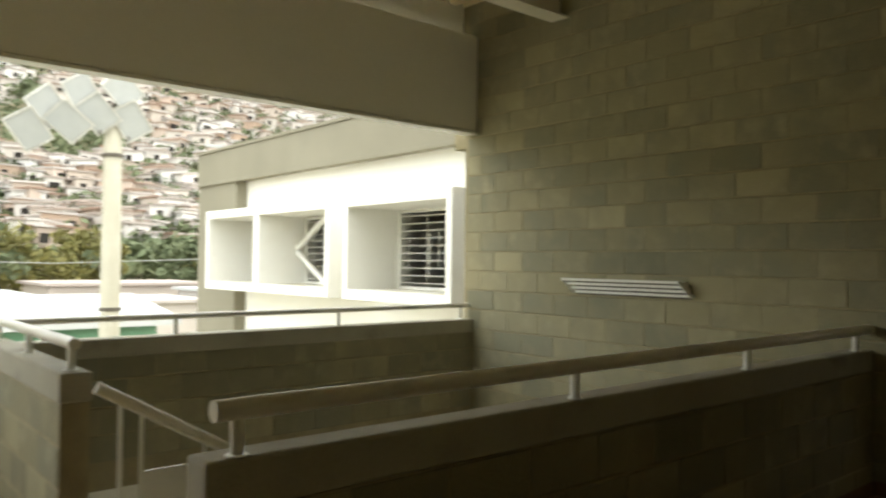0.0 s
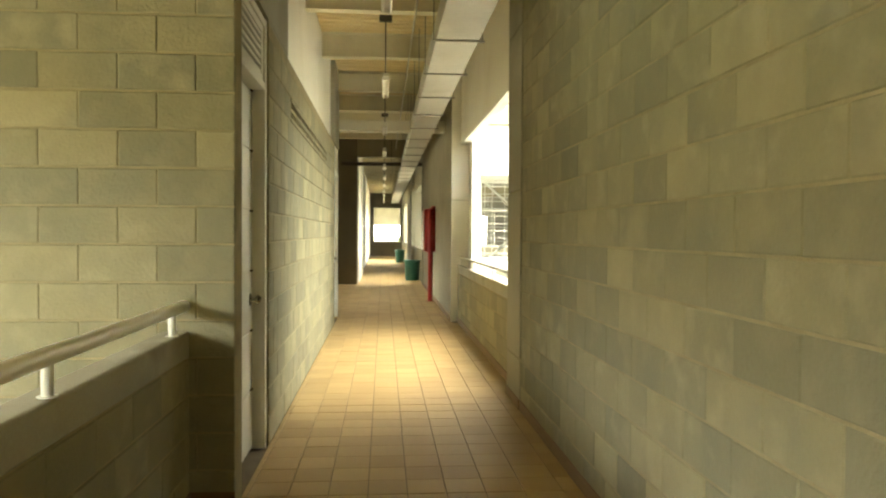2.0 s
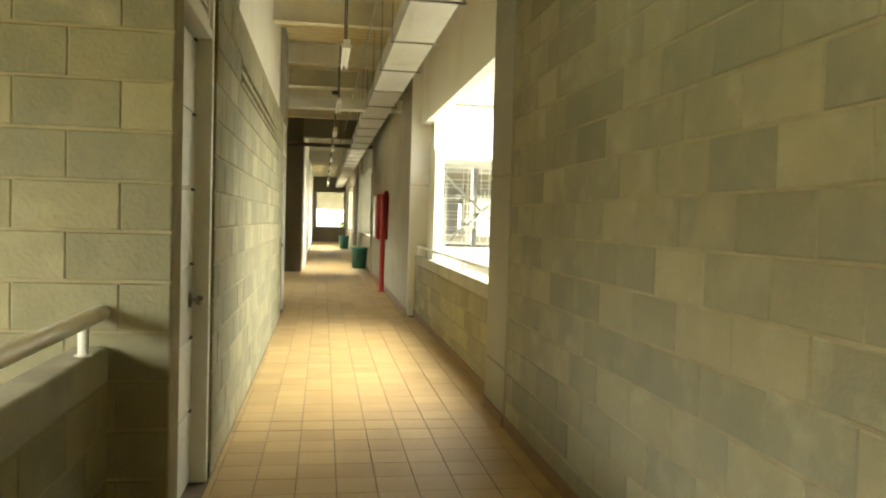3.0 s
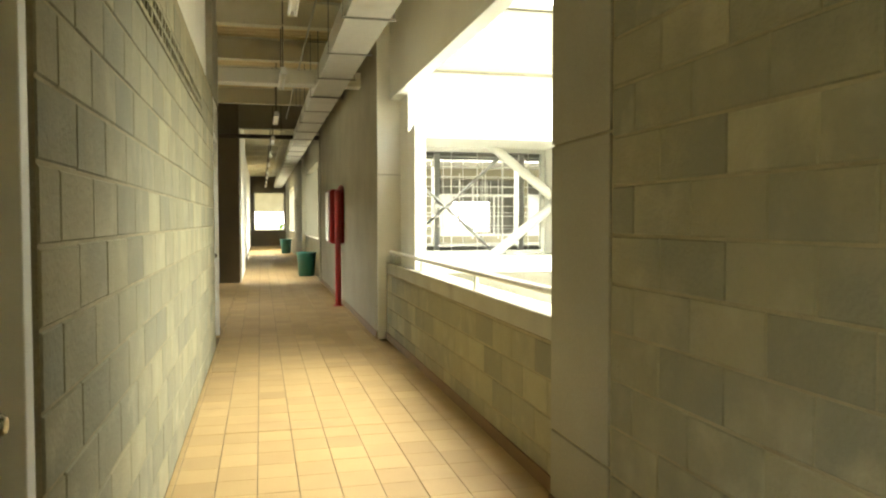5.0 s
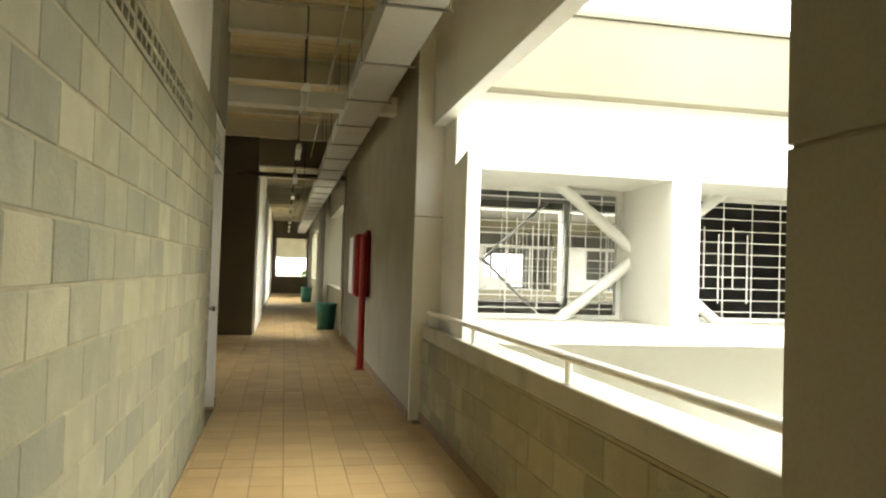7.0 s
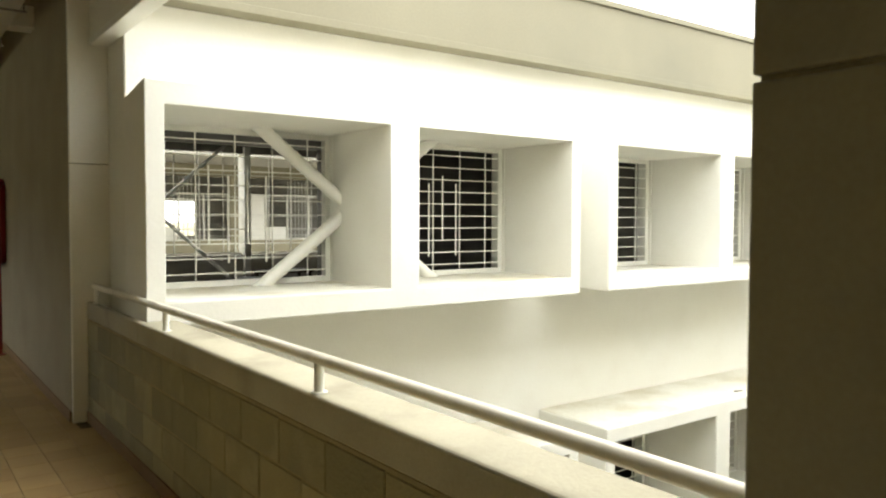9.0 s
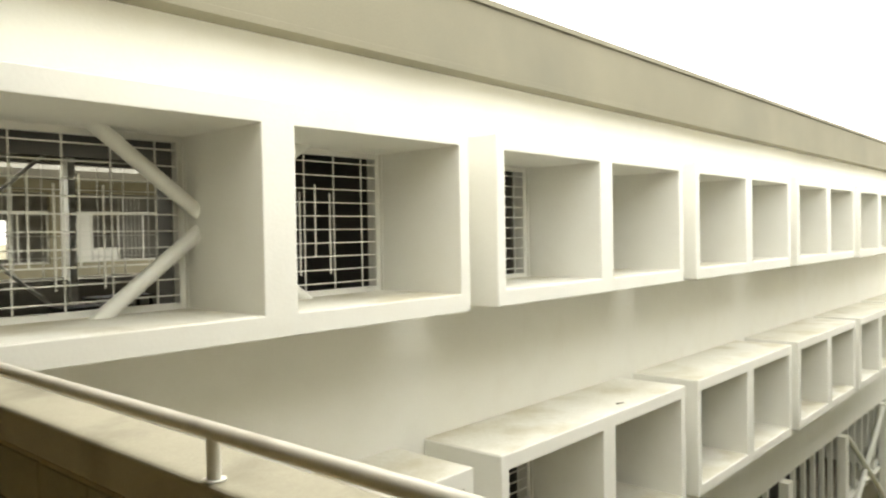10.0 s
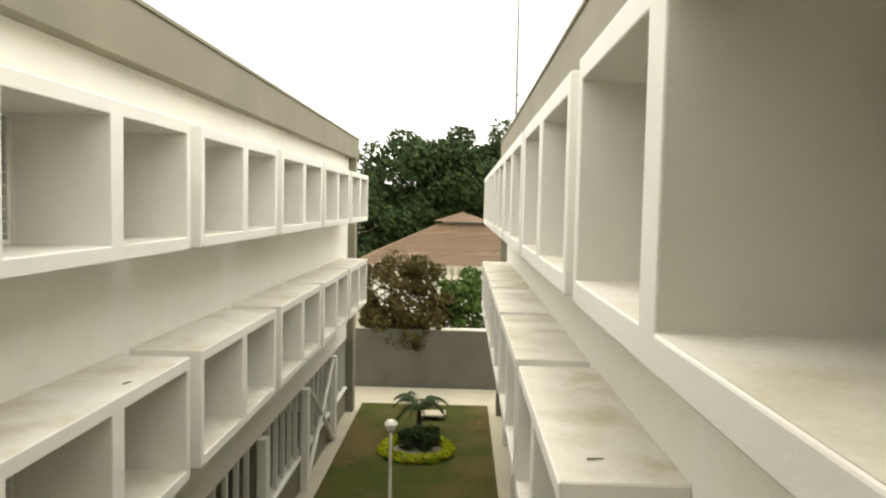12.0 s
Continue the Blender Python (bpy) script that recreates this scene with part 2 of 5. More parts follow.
# ---- mesh helpers ----
class Solid:
    """Collects plain solids into one mesh."""

    def __init__(self):
        self.v, self.f = [], []

    def box(self, a, b, m=None):
        lo, hi = [min(p, q) for p, q in zip(a, b)], [max(p, q) for p, q in zip(a, b)]
        k = len(self.v)
        for z in (lo[2], hi[2]):
            for x, y in ((lo[0], lo[1]), (hi[0], lo[1]), (hi[0], hi[1]), (lo[0], hi[1])):
                p = Vector((x, y, z))
                self.v.append(tuple(m @ p) if m else tuple(p))
        self.f += [tuple(k + i for i in q) for q in ((3, 2, 1, 0), (4, 5, 6, 7), (0, 1, 5, 4), (1, 2, 6, 5), (2, 3, 7, 6), (3, 0, 4, 7))]
        return self

    def pillow(self, a, b, c, axis):
        """A box with its edges chamfered by c on the two faces across the axis."""
        ax = "xyz".index(axis)
        o = [i for i in range(3) if i != ax]
        k = len(self.v)
        rings = ((a[ax], c), (a[ax] + c, 0), (b[ax] - c, 0), (b[ax], c))
        for t, s in rings:
            for i, j in ((0, 0), (1, 0), (1, 1), (0, 1)):
                p = [0, 0, 0]
                p[ax] = t
                p[o[0]] = b[o[0]] - s if i else a[o[0]] + s
                p[o[1]] = b[o[1]] - s if j else a[o[1]] + s
                self.v.append(tuple(p))
        flip = ax == 1
        q = [(k + 3, k + 2, k + 1, k), (k + 12, k + 13, k + 14, k + 15)]
        for r in range(3):
            for i in range(4):
                j = (i + 1) % 4
                q.append((k + 4 * r + i, k + 4 * r + j, k + 4 * r + 4 + j, k + 4 * r + 4 + i))
        self.f += [tuple(reversed(x)) for x in q] if flip else q
        return self

    def tube(self, p0, p1, r0, r1=None, n=12, cap=True):
        p0, p1 = Vector(p0), Vector(p1)
        r1 = r0 if r1 is None else r1
        d = (p1 - p0).normalized()
        u = d.orthogonal().normalized()
        w = d.cross(u)
        k = len(self.v)
        for p, r in ((p0, r0), (p1, r1)):
            for i in range(n):
                t = 2 * math.pi * i / n
                self.v.append(tuple(p + r * (math.cos(t) * u + math.sin(t) * w)))
        self.f += [(k + i, k + (i + 1) % n, k + n + (i + 1) % n, k + n + i) for i in range(n)]
        if cap:
            self.f += [tuple(k + i for i in reversed(range(n))), tuple(k + n + i for i in range(n))]
        return self

    def lathe(self, cx, cy, profile, n=24):
        k = len(self.v)
        for r, z in profile:
            for i in range(n):
                t = 2 * math.pi * i / n
                self.v.append((cx + r * math.cos(t), cy + r * math.sin(t), z))
        for j in range(len(profile) - 1):
            self.f += [(k + j * n + i, k + j * n + (i + 1) % n, k + j * n + n + (i + 1) % n, k + j * n + n + i) for i in range(n)]
        return self

    def poly(self, *pts):
        k = len(self.v)
        self.v += [tuple(p) for p in pts]
        self.f.append(tuple(range(k, k + len(pts))))
        return self

    def mesh(self, name, mat, smooth=False):
        me = bpy.data.meshes.new(name)
        me.from_pydata(self.v, [], self.f)
        me.materials.append(mat)
        if smooth:
            me.polygons.foreach_set("use_smooth", [True] * len(me.polygons))
        me.update()
        return me


def part(name, s, mat, parent=None, label="", bevel=0.0, smooth=False):
    """Links a solid as one mesh object, under a thing or a part."""
    ob = new(name, s.mesh(name, mat, smooth))
    ob.parent = parent
    if parent is not None and parent.parent is None:
        ob.matrix_parent_inverse = Matrix.Translation(-parent.location)
    if label:
        ob["label"] = label
    if bevel:
        mod = ob.modifiers.new("bevel", "BEVEL")
        mod.width, mod.segments, mod.limit_method, mod.angle_limit = bevel, 2, "ANGLE", radians(40)
    if smooth:
        mod = ob.modifiers.new("edges", "EDGE_SPLIT")
        mod.split_angle = radians(40)
    return ob


def thing(name, label, category, group="", kind="", at=(0, 0, 0)):
    ob = new(name)
    ob.location = at
    ob.empty_display_size = 0.1
    return tagged(ob, label, category, group, kind)


def setting(name, s, mat, label, category, bevel=0.0):
    return tagged(part(name, s, mat, None, "", bevel), label, category, kind="structure")


# ---- the corridor and the stair hall: setting ----
XR = 1.923           # face of the corridor's east wall
Y0, Y1 = 2.74, 8.45  # the large opening in it
XP = 2.015           # face of the parapet and lintel set back in it
DOOR_1, DOOR_2 = 0.02, 8.12  # near edges of the two white doors in the west wall
DOOR_W = 1.15
CEIL = 4.22
END = 43.5

floor_bed = Solid()
floor_bed.box((-0.24, -9.0, -0.2), (XR + 0.3, END + 0.3, -0.012))
floor_bed.box((-4.3, -9.0, -0.2), (-0.24, -4.44, -0.012)).box((-2.0, 9.0, -0.2), (-0.24, 17.6, -0.012))
floor = setting("floor", floor_bed, GROUT, "clay-tiled corridor floor with dark grout joints", "floor")

deck = Solid()
y = -9.0
pitch = 0.2
while y < END:
    for (a, za), (b, zb) in (((0, 0), (0.09, 0)), ((0.09, 0), (0.115, 0.05)), ((0.115, 0.05), (0.175, 0.05)), ((0.175, 0.05), (0.2, 0))):
        deck.poly((-4.4, y + a, CEIL + za), (-4.4, y + b, CEIL + zb), (XR + 0.3, y + b, CEIL + zb), (XR + 0.3, y + a, CEIL + za))
    y += pitch
deck.box((-4.4, -9.0, CEIL + 0.06), (XR + 0.3, END + 0.3, CEIL + 0.2))
setting("ceiling", deck, DECK, "ribbed cream steel deck ceiling over the corridor", "ceiling")


def i_beam(s, p, q, depth=0.30, width=0.15, axis="x"):
    """A rolled steel beam whose top lies at the height of p, along the axis."""
    (x0, y0, z), (x1, y1, _) = p, q
    if axis == "x":
        s.box((x0, y0 - width / 2, z - 0.014), (x1, y0 + width / 2, z)).box((x0, y0 - width / 2, z - depth), (x1, y0 + width / 2, z - depth + 0.016))
        s.box((x0, y0 - 0.006, z - depth + 0.016), (x1, y0 + 0.006, z - 0.014))
    else:
        s.box((x0 - width / 2, y0, z - 0.014), (x0 + width / 2, y1, z)).box((x0 - width / 2, y0, z - depth), (x0 + width / 2, y1, z - depth + 0.016))
        s.box((x0 - 0.006, y0, z - depth + 0.016), (x0 + 0.006, y1, z - 0.014))


for y in [2.05, 4.3, 6.5, 9.0, 11.1] + [13.3 + 2.2 * i for i in range(14)]:
    s = Solid()
    i_beam(s, (-0.25 if y < 9.1 or y > 17.5 else -2.0, y, CEIL - 0.002), (XR, y, 0), 0.33)
    setting("ceiling_beam", s, BEAM, "cream painted steel beam under the deck", "beam")
for x in (-2.95, -0.9):
    s = Solid()
    i_beam(s, (x, -9.0, CEIL - 0.002), (x, -0.002, 0), 0.45, 0.2, "y")
    setting("ceiling_beam", s, BEAM, "cream painted steel beam over the stair hall", "beam")
setting("ceiling_beam", Solid().box((-2.0, 9.9, 3.34), (XR - 0.003, 10.15, 3.54)), PLASTER, "pale plastered cross beam over the corridor", "beam", 0.01)
setting("ceiling_beam", Solid().box((0.032, 17.53, 3.62), (XR - 0.003, 17.8, 4.2)), CONCRETE, "grey concrete cross beam beside the pillar", "beam", 0.01)

# walls of plain make
w = Solid()
w.box((-0.25, 2.2, 2.885), (-0.07, DOOR_2, CEIL))
setting("wall_west_upper", w, PLASTER, "white plastered upper wall above the block wall", "wall")
w = Solid().box((-0.25, 0.205, 2.91), (0.0, 2.2, CEIL)).box((-0.25, DOOR_1 + DOOR_W, 2.885), (-0.002, 2.2, 2.91))
setting("wall_west_pier", w, CONCRETE, "grey concrete wall over the white door", "wall")
setting("wall_west_end", Solid().box((-0.25, DOOR_2 + 0.002, 2.91), (0.0, DOOR_2 + DOOR_W, CEIL)), CONCRETE, "grey concrete wall over the farther white door", "wall")
# The alcove's west opening is out of view, added to light pillar and floor.
setting("wall_alcove", Solid().box((-2.2, 8.8, 0), (-2.0, 17.8, 0.9)).box((-2.2, 8.8, 2.9), (-2.0, 17.8, CEIL)).box((-2.2, 8.8, 0.9), (-2.0, 11.4, 2.9)).box((-2.2, 14.2, 0.9), (-2.0, 17.8, 2.9)).box((-2.0, 9.03, 0), (-0.25, 8.9, CEIL)).box((-0.25, 8.9, 0), (-0.2, DOOR_2 + DOOR_W, CEIL)).box((-2.0, 17.9, 0), (-0.4, 17.72, CEIL)), STUCCO, "shaded grey stucco alcove wall with an unseen opening added for light", "wall")
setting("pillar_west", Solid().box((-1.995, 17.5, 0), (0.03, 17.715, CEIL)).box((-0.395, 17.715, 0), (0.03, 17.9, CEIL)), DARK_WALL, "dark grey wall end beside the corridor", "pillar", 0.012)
setting("wall_west_far", Solid().box((-0.2, 17.9, 0), (0.06, 23.5, CEIL)).box((-0.25, 23.5, 0), (-0.04, END, CEIL)), PLASTER, "white plastered far corridor wall", "wall")
s = Solid().box((-0.25, END, 0), (XR + 0.3, END + 0.25, 0.9)).box((-0.25, END, 3.03), (XR + 0.3, END + 0.25, CEIL))
s.box((-0.25, END, 0.9), (0.17, END + 0.25, 3.03)).box((1.83, END, 0.9), (XR + 0.3, END + 0.25, 3.03))
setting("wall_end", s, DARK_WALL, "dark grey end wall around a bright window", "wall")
setting("window_end", Solid().box((0.17, END + 0.05, 0.9), (1.83, END + 0.2, 0.94)).box((0.17, END + 0.1, 0.94), (0.2, END + 0.15, 3.03)).box((1.8, END + 0.1, 0.94), (1.83, END + 0.15, 3.03)), WHITE_METAL, "white window frame at the corridor's end", "window")

# The roof slab is out of view, added to keep the upright band dim.
setting("canopy_beyond", Solid().box((-4, 52.0, 2.05), (7, 52.3, 4.4)).box((-4, END + 0.3, 4.4), (7, 56.0, 4.55)).box((-4, END + 0.3, -0.2), (7, 52, -0.05)), STUCCO, "cream canopy beyond the end window, its unseen roof added for shade", "canopy")

# east wall past the opening
s = Solid().box((XR - 0.022, Y1, 0), (XR + 0.38, 17.3, CEIL))
setting("wall_east_stucco", s, STUCCO, "rough grey stucco corridor wall", "wall", 0.01)
# Plaster white on the jamb includes light bounced off the white sun box.
setting("wall_east_jamb", Solid().box((XR - 0.018, Y1 - 0.05, 0.0), (XR + 0.37, Y1 - 0.002, 2.015)).box((XR - 0.018, Y1 - 0.05, 2.023), (XR + 0.37, Y1 - 0.002, CEIL)), PLASTER, "pale jamb of the large opening, bounce light put into its colour", "wall", 0.004)
s = Solid().box((XR - 0.05, 17.3, 0), (XR + 0.38, 17.75, CEIL))
for a, b in ((17.75, 23.8), (32.5, 38.0)):
    s.box((XR, a, 0), (XR + 0.2, b, 0.98)).box((XR, a, 2.95), (XR + 0.2, b, CEIL))
for a, b in ((23.8, 32.5), (38.0, END)):
    s.box((XR, a, 0), (XR + 0.38, b, CEIL))
s.box((XR - 0.12, 23.8, 0), (XR - 0.002, 24.3, CEIL))
setting("wall_east_far", s, CONCRETE, "grey concrete far corridor wall with openings", "wall", 0.01)
# lintel over the large opening, its drip edge and the column beside it
setting("lintel", Solid().box((XP + 0.045, Y0, 2.99), (XP + 0.16, Y1 - 0.055, CEIL)), PLASTER, "cream plastered lintel wall over the opening", "wall", 0.006)
setting("lintel_trim", Solid().box((XP + 0.037, Y0, 2.93), (XP + 0.17, Y1 - 0.055, 2.987)), WHITE_METAL, "white drip trim under the lintel", "trim", 0.006)
col = Solid()
for a, b in ((0, 0.415), (0.425, 1.822), (1.832, 3.2), (3.21, CEIL)):
    col.box((XR - 0.012, 2.10, a), (XR + 0.36, Y0, b))
setting("column_east", col, CONCRETE, "smooth concrete column with recessed joints", "column", 0.006)
setting("column_core", Solid().box((XR, 2.08, 0), (XR + 0.35, Y0 - 0.01, CEIL)), MORTAR, "recessed joint core of the concrete column", "column")

# stair hall: the west beam, the closing walls behind
setting("beam_west", Solid().box((-4.2, -9.0, 2.86), (-4.07, -0.002, 3.86)), PLASTER, "deep pale concrete edge beam over the stairwell", "beam", 0.01)
setting("beam_upper", Solid().box((-4.4, -9.0, 3.862), (-4.3, -0.002, 4.27)), PLASTER, "pale strip between beam and deck", "wall")
setting("beam_trim", Solid().box((-4.205, -9.0, 2.828), (-4.06, -0.002, 2.857)), WHITE_METAL, "pale drip trim under the concrete edge beam", "trim", 0.004)
# Out-of-view closing wall; its open bay is added to light the hall.
setting("wall_south", Solid().box((-4.4, -9.2, -6.5), (XR + 0.2, -9.0, 0.9)).box((-4.4, -9.2, 2.86), (XR + 0.2, -9.0, CEIL + 0.2)).box((-2.3, -9.2, 0.9), (XR + 0.2, -9.0, 2.86)), BLOCK, "unseen grey block wall behind the hall, an open bay added for light", "wall")

# skirting
sk = Solid().box((XR - 0.014, -9.0, 0.0), (XR - 0.002, 2.095, 0.085)).box((XR - 0.022, 2.105, 0), (XR - 0.012, Y0, 0.085))
sk.box((XP - 0.014, Y0, 0), (XP - 0.002, Y1 - 0.052, 0.085)).box((XR - 0.036, Y1, 0), (XR - 0.024, 17.29, 0.085))
sk.box((-0.24, -0.014, 0), (0.0, -0.002, 0.085)).box((-0.238, -4.55, 0), (-0.226, -0.02, 0.085))
setting("baseboard", sk, SKIRT, "low orange clay skirting along the walls, shade painted into its colour", "baseboard")


# ---- block walls ----
BLOCK_MESHES = {}


def block_wall(parent, axis, face, sign, u0, u1, z0, z1, offset=0.0, limit=300, near=None, course=0.2, length=0.4, skip=None):
    """Blocks in running bond on a wall's face. axis: the normal; sign: the way it faces. near: the stretch whose blocks are parts of their own."""
    rest, made = Solid(), 0
    j, e = 0.0056, 0.0026
    rows = int(round((z1 - z0) / course))
    rnd = random.Random(round(abs(face) * 100) + rows + len(axis))
    for r in range(rows):
        u = u0 - (offset + (length / 2 if r % 2 else 0.0)) % length
        while u < u1 - 0.01:
            a, b = max(u, u0), min(u + length, u1)
            u += length
            if b - a < 0.03 or (skip and skip(a, b, z0 + r * course)):
                continue
            proud = 0.0018 + 0.0022 * rnd.random()
            z = z0 + r * course
            own = made < limit and (near is None or near[0] <= (a + b) / 2 <= near[1])
            if own:
                key = (axis, sign, round(b - a, 3), round(course, 3))
                if key not in BLOCK_MESHES:
                    q = Solid()
                    if axis == "y":
                        q.pillow((e, -0.02, j), (b - a - e, 0.02, course - j), 0.005, "y")
                    else:
                        q.pillow((-0.02, e, j), (0.02, b - a - e, course - j), 0.005, "x")
                    BLOCK_MESHES[key] = q.mesh("block", BLOCK)
                ob = new("block", BLOCK_MESHES[key])
                d = sign * (proud - 0.02)
                turn = rnd.uniform(-0.004, 0.004)
                ob.location = (a, face + d, z + rnd.uniform(-0.0012, 0.0012)) if axis == "y" else (face + d, a, z + rnd.uniform(-0.0012, 0.0012))
                ob.rotation_euler = (0, turn, 0) if axis == "y" else (turn, 0, 0)
                ob.parent = parent
                made += 1
            else:
                d0, d1 = face + sign * (proud - 0.03), face + sign * proud
                lo, hi = min(d0, d1), max(d0, d1)
                if axis == "y":
                    rest.pillow((a + e, lo, z + j), (b - e, hi, z + course - j), 0.005, "y")
                else:
                    rest.pillow((lo, a + e, z + j), (hi, b - e, z + course - j), 0.005, "x")
    if rest.v:
        ob = part("blocks", rest, BLOCK, parent)
        ob["kind"] = "stuff"


# the wall at the head of the stairwell
w1 = setting("wall_north", Solid().box((-4.25, 0.003, -6.5), (-0.003, 0.2, CEIL)).box((-4.42, 0.0, 2.7), (-4.25, 0.2, 4.3)).box((-4.25, 0.003, CEIL), (-0.003, 0.2, 4.3)), MORTAR, "grey-green concrete block wall above the stairwell", "wall")
# the near east wall
we = setting("wall_east", Solid().box((XR + 0.003, -9.0, 0), (XR + 0.25, 2.092, CEIL)), MORTAR, "grey-green concrete block wall beside the corridor", "wall")
# the west wall of the corridor, between the two doors, with its stretch of vent blocks
W0, W1 = DOOR_1 + DOOR_W + 0.002, DOOR_2 - 0.002
V0, V1, VZ = 2.372, 6.372, 2.40
ww = setting("wall_west", Solid().box((-0.2, W0, 0), (-0.003, W1, VZ)).box((-0.2, W0, VZ + 0.2), (-0.003, W1, 2.80)).box((-0.2, W0, VZ), (-0.065, W1, VZ + 0.2)).box((-0.065, W0, VZ), (-0.003, V0, VZ + 0.2)).box((-0.065, V1, VZ), (-0.003, W1, VZ + 0.2)).box((-0.2, W0, 2.80), (-0.002, W1, 2.885)), MORTAR, "concrete block wall with a course of vent blocks", "wall")
# parapets with copings
pe = setting("parapet_east", Solid().box((XP + 0.003, Y0, 0), (XP + 0.19, 6.93, 0.81)).box((XP + 0.003, 6.93, 0), (XP + 0.05, Y1 - 0.05, 0.81)), MORTAR, "low block parapet under the large opening", "parapet")
setting("coping_east", Solid().box((XP - 0.004, Y0, 0.812), (XP + 0.235, 6.93, 0.945)).box((XP - 0.004, 6.93, 0.812), (XP + 0.052, Y1 - 0.052, 0.945)), COPING, "smooth concrete coping on the parapet", "coping", 0.012)
pn = setting("parapet_stair", Solid().box((-0.36, -4.55, -0.4), (-0.243, -0.01, 0.8)), MORTAR, "block parapet along the stairwell", "parapet")
setting("coping_stair", Solid().box((-0.37, -4.56, 0.802), (-0.234, -0.01, 0.945)), COPING, "concrete coping with a rail along the stairwell", "coping", 0.012)
ps = setting("parapet_south", Solid().box((-4.08, -4.44, -0.4), (-2.15, -4.31, 0.8)), MORTAR, "block parapet at the stair's head", "parapet")
setting("coping_south", Solid().box((-4.08, -4.45, 0.802), (-2.138, -4.30, 0.945)), COPING, "concrete coping at the stair's head", "coping", 0.012)
pw = setting("parapet_west", Solid().box((-4.25, -9.0, -0.2), (-4.098, -0.01, 0.76)).box((-4.25, -9.0, -6.5), (-4.098, -0.01, -2.03)), MORTAR, "block parapet under the open side of the stairwell", "parapet")
# Below this wall an unseen opening is left, added to light the stairwell.
setting("wall_stair_west", Solid().box((-4.25, -9.0, -0.75), (-4.1, -0.01, -0.202)), PLASTER, "white plastered wall under the stairwell parapet, over an opening added for light", "wall")
setting("coping_west", Solid().box((-4.26, -9.0, 0.762), (-4.085, -0.01, 0.90)), COPING, "concrete coping under the open side", "coping", 0.012)


# ---- rails ----
def handrail(label, pts, z_rail, z_base, posts, r=0.026, end=0.0):
    """A round rail on short posts along a line from pts[0] to pts[1]."""
    (xa, ya), (xb, yb) = pts
    ob = thing("handrail", label, "handrail", at=(xa, ya, z_base))
    part("rail", Solid().tube((xa, ya, z_rail), (xb, yb, z_rail), r, n=16), RAIL, ob, smooth=True)
    for x, y in posts:
        part("post", Solid().tube((x, y, z_base), (x, y, z_rail - r * 0.6), 0.019, n=12).lathe(x, y, ((0.032, z_base + 0.002), (0.032, z_base + 0.006), (0.019, z_base + 0.007)), 12), WHITE_METAL, ob, "white round post", smooth=True)
    return ob


handrail("grey painted pipe rail on the stairwell coping", ((-0.262, -4.53), (-0.262, -0.012)), 1.075, 0.945, [(-0.262, y) for y in (-0.24, -1.63, -3.02, -4.46)], 0.031)
handrail("pale pipe rail on the coping at the stair's head", ((-2.18, -4.375), (-4.05, -4.375)), 1.075, 0.945, [(-2.24, -4.375), (-3.1, -4.375), (-3.95, -4.375)], 0.03)
handrail("pale pipe rail along the open side of the stairwell", ((-4.17, -9.0), (-4.17, -0.01)), 1.04, 0.90, [(-4.17, y) for y in (-0.12, -1.62, -3.12, -4.62, -6.12, -7.62)], 0.024)
handrail("white pipe rail on the parapet beside the courtyard", ((XP + 0.03, Y0 + 0.002), (XP + 0.03, 8.26)), 1.075, 0.945, [(XP + 0.03, y) for y in (8.2, 6.45, 4.55, 2.85)], 0.023)


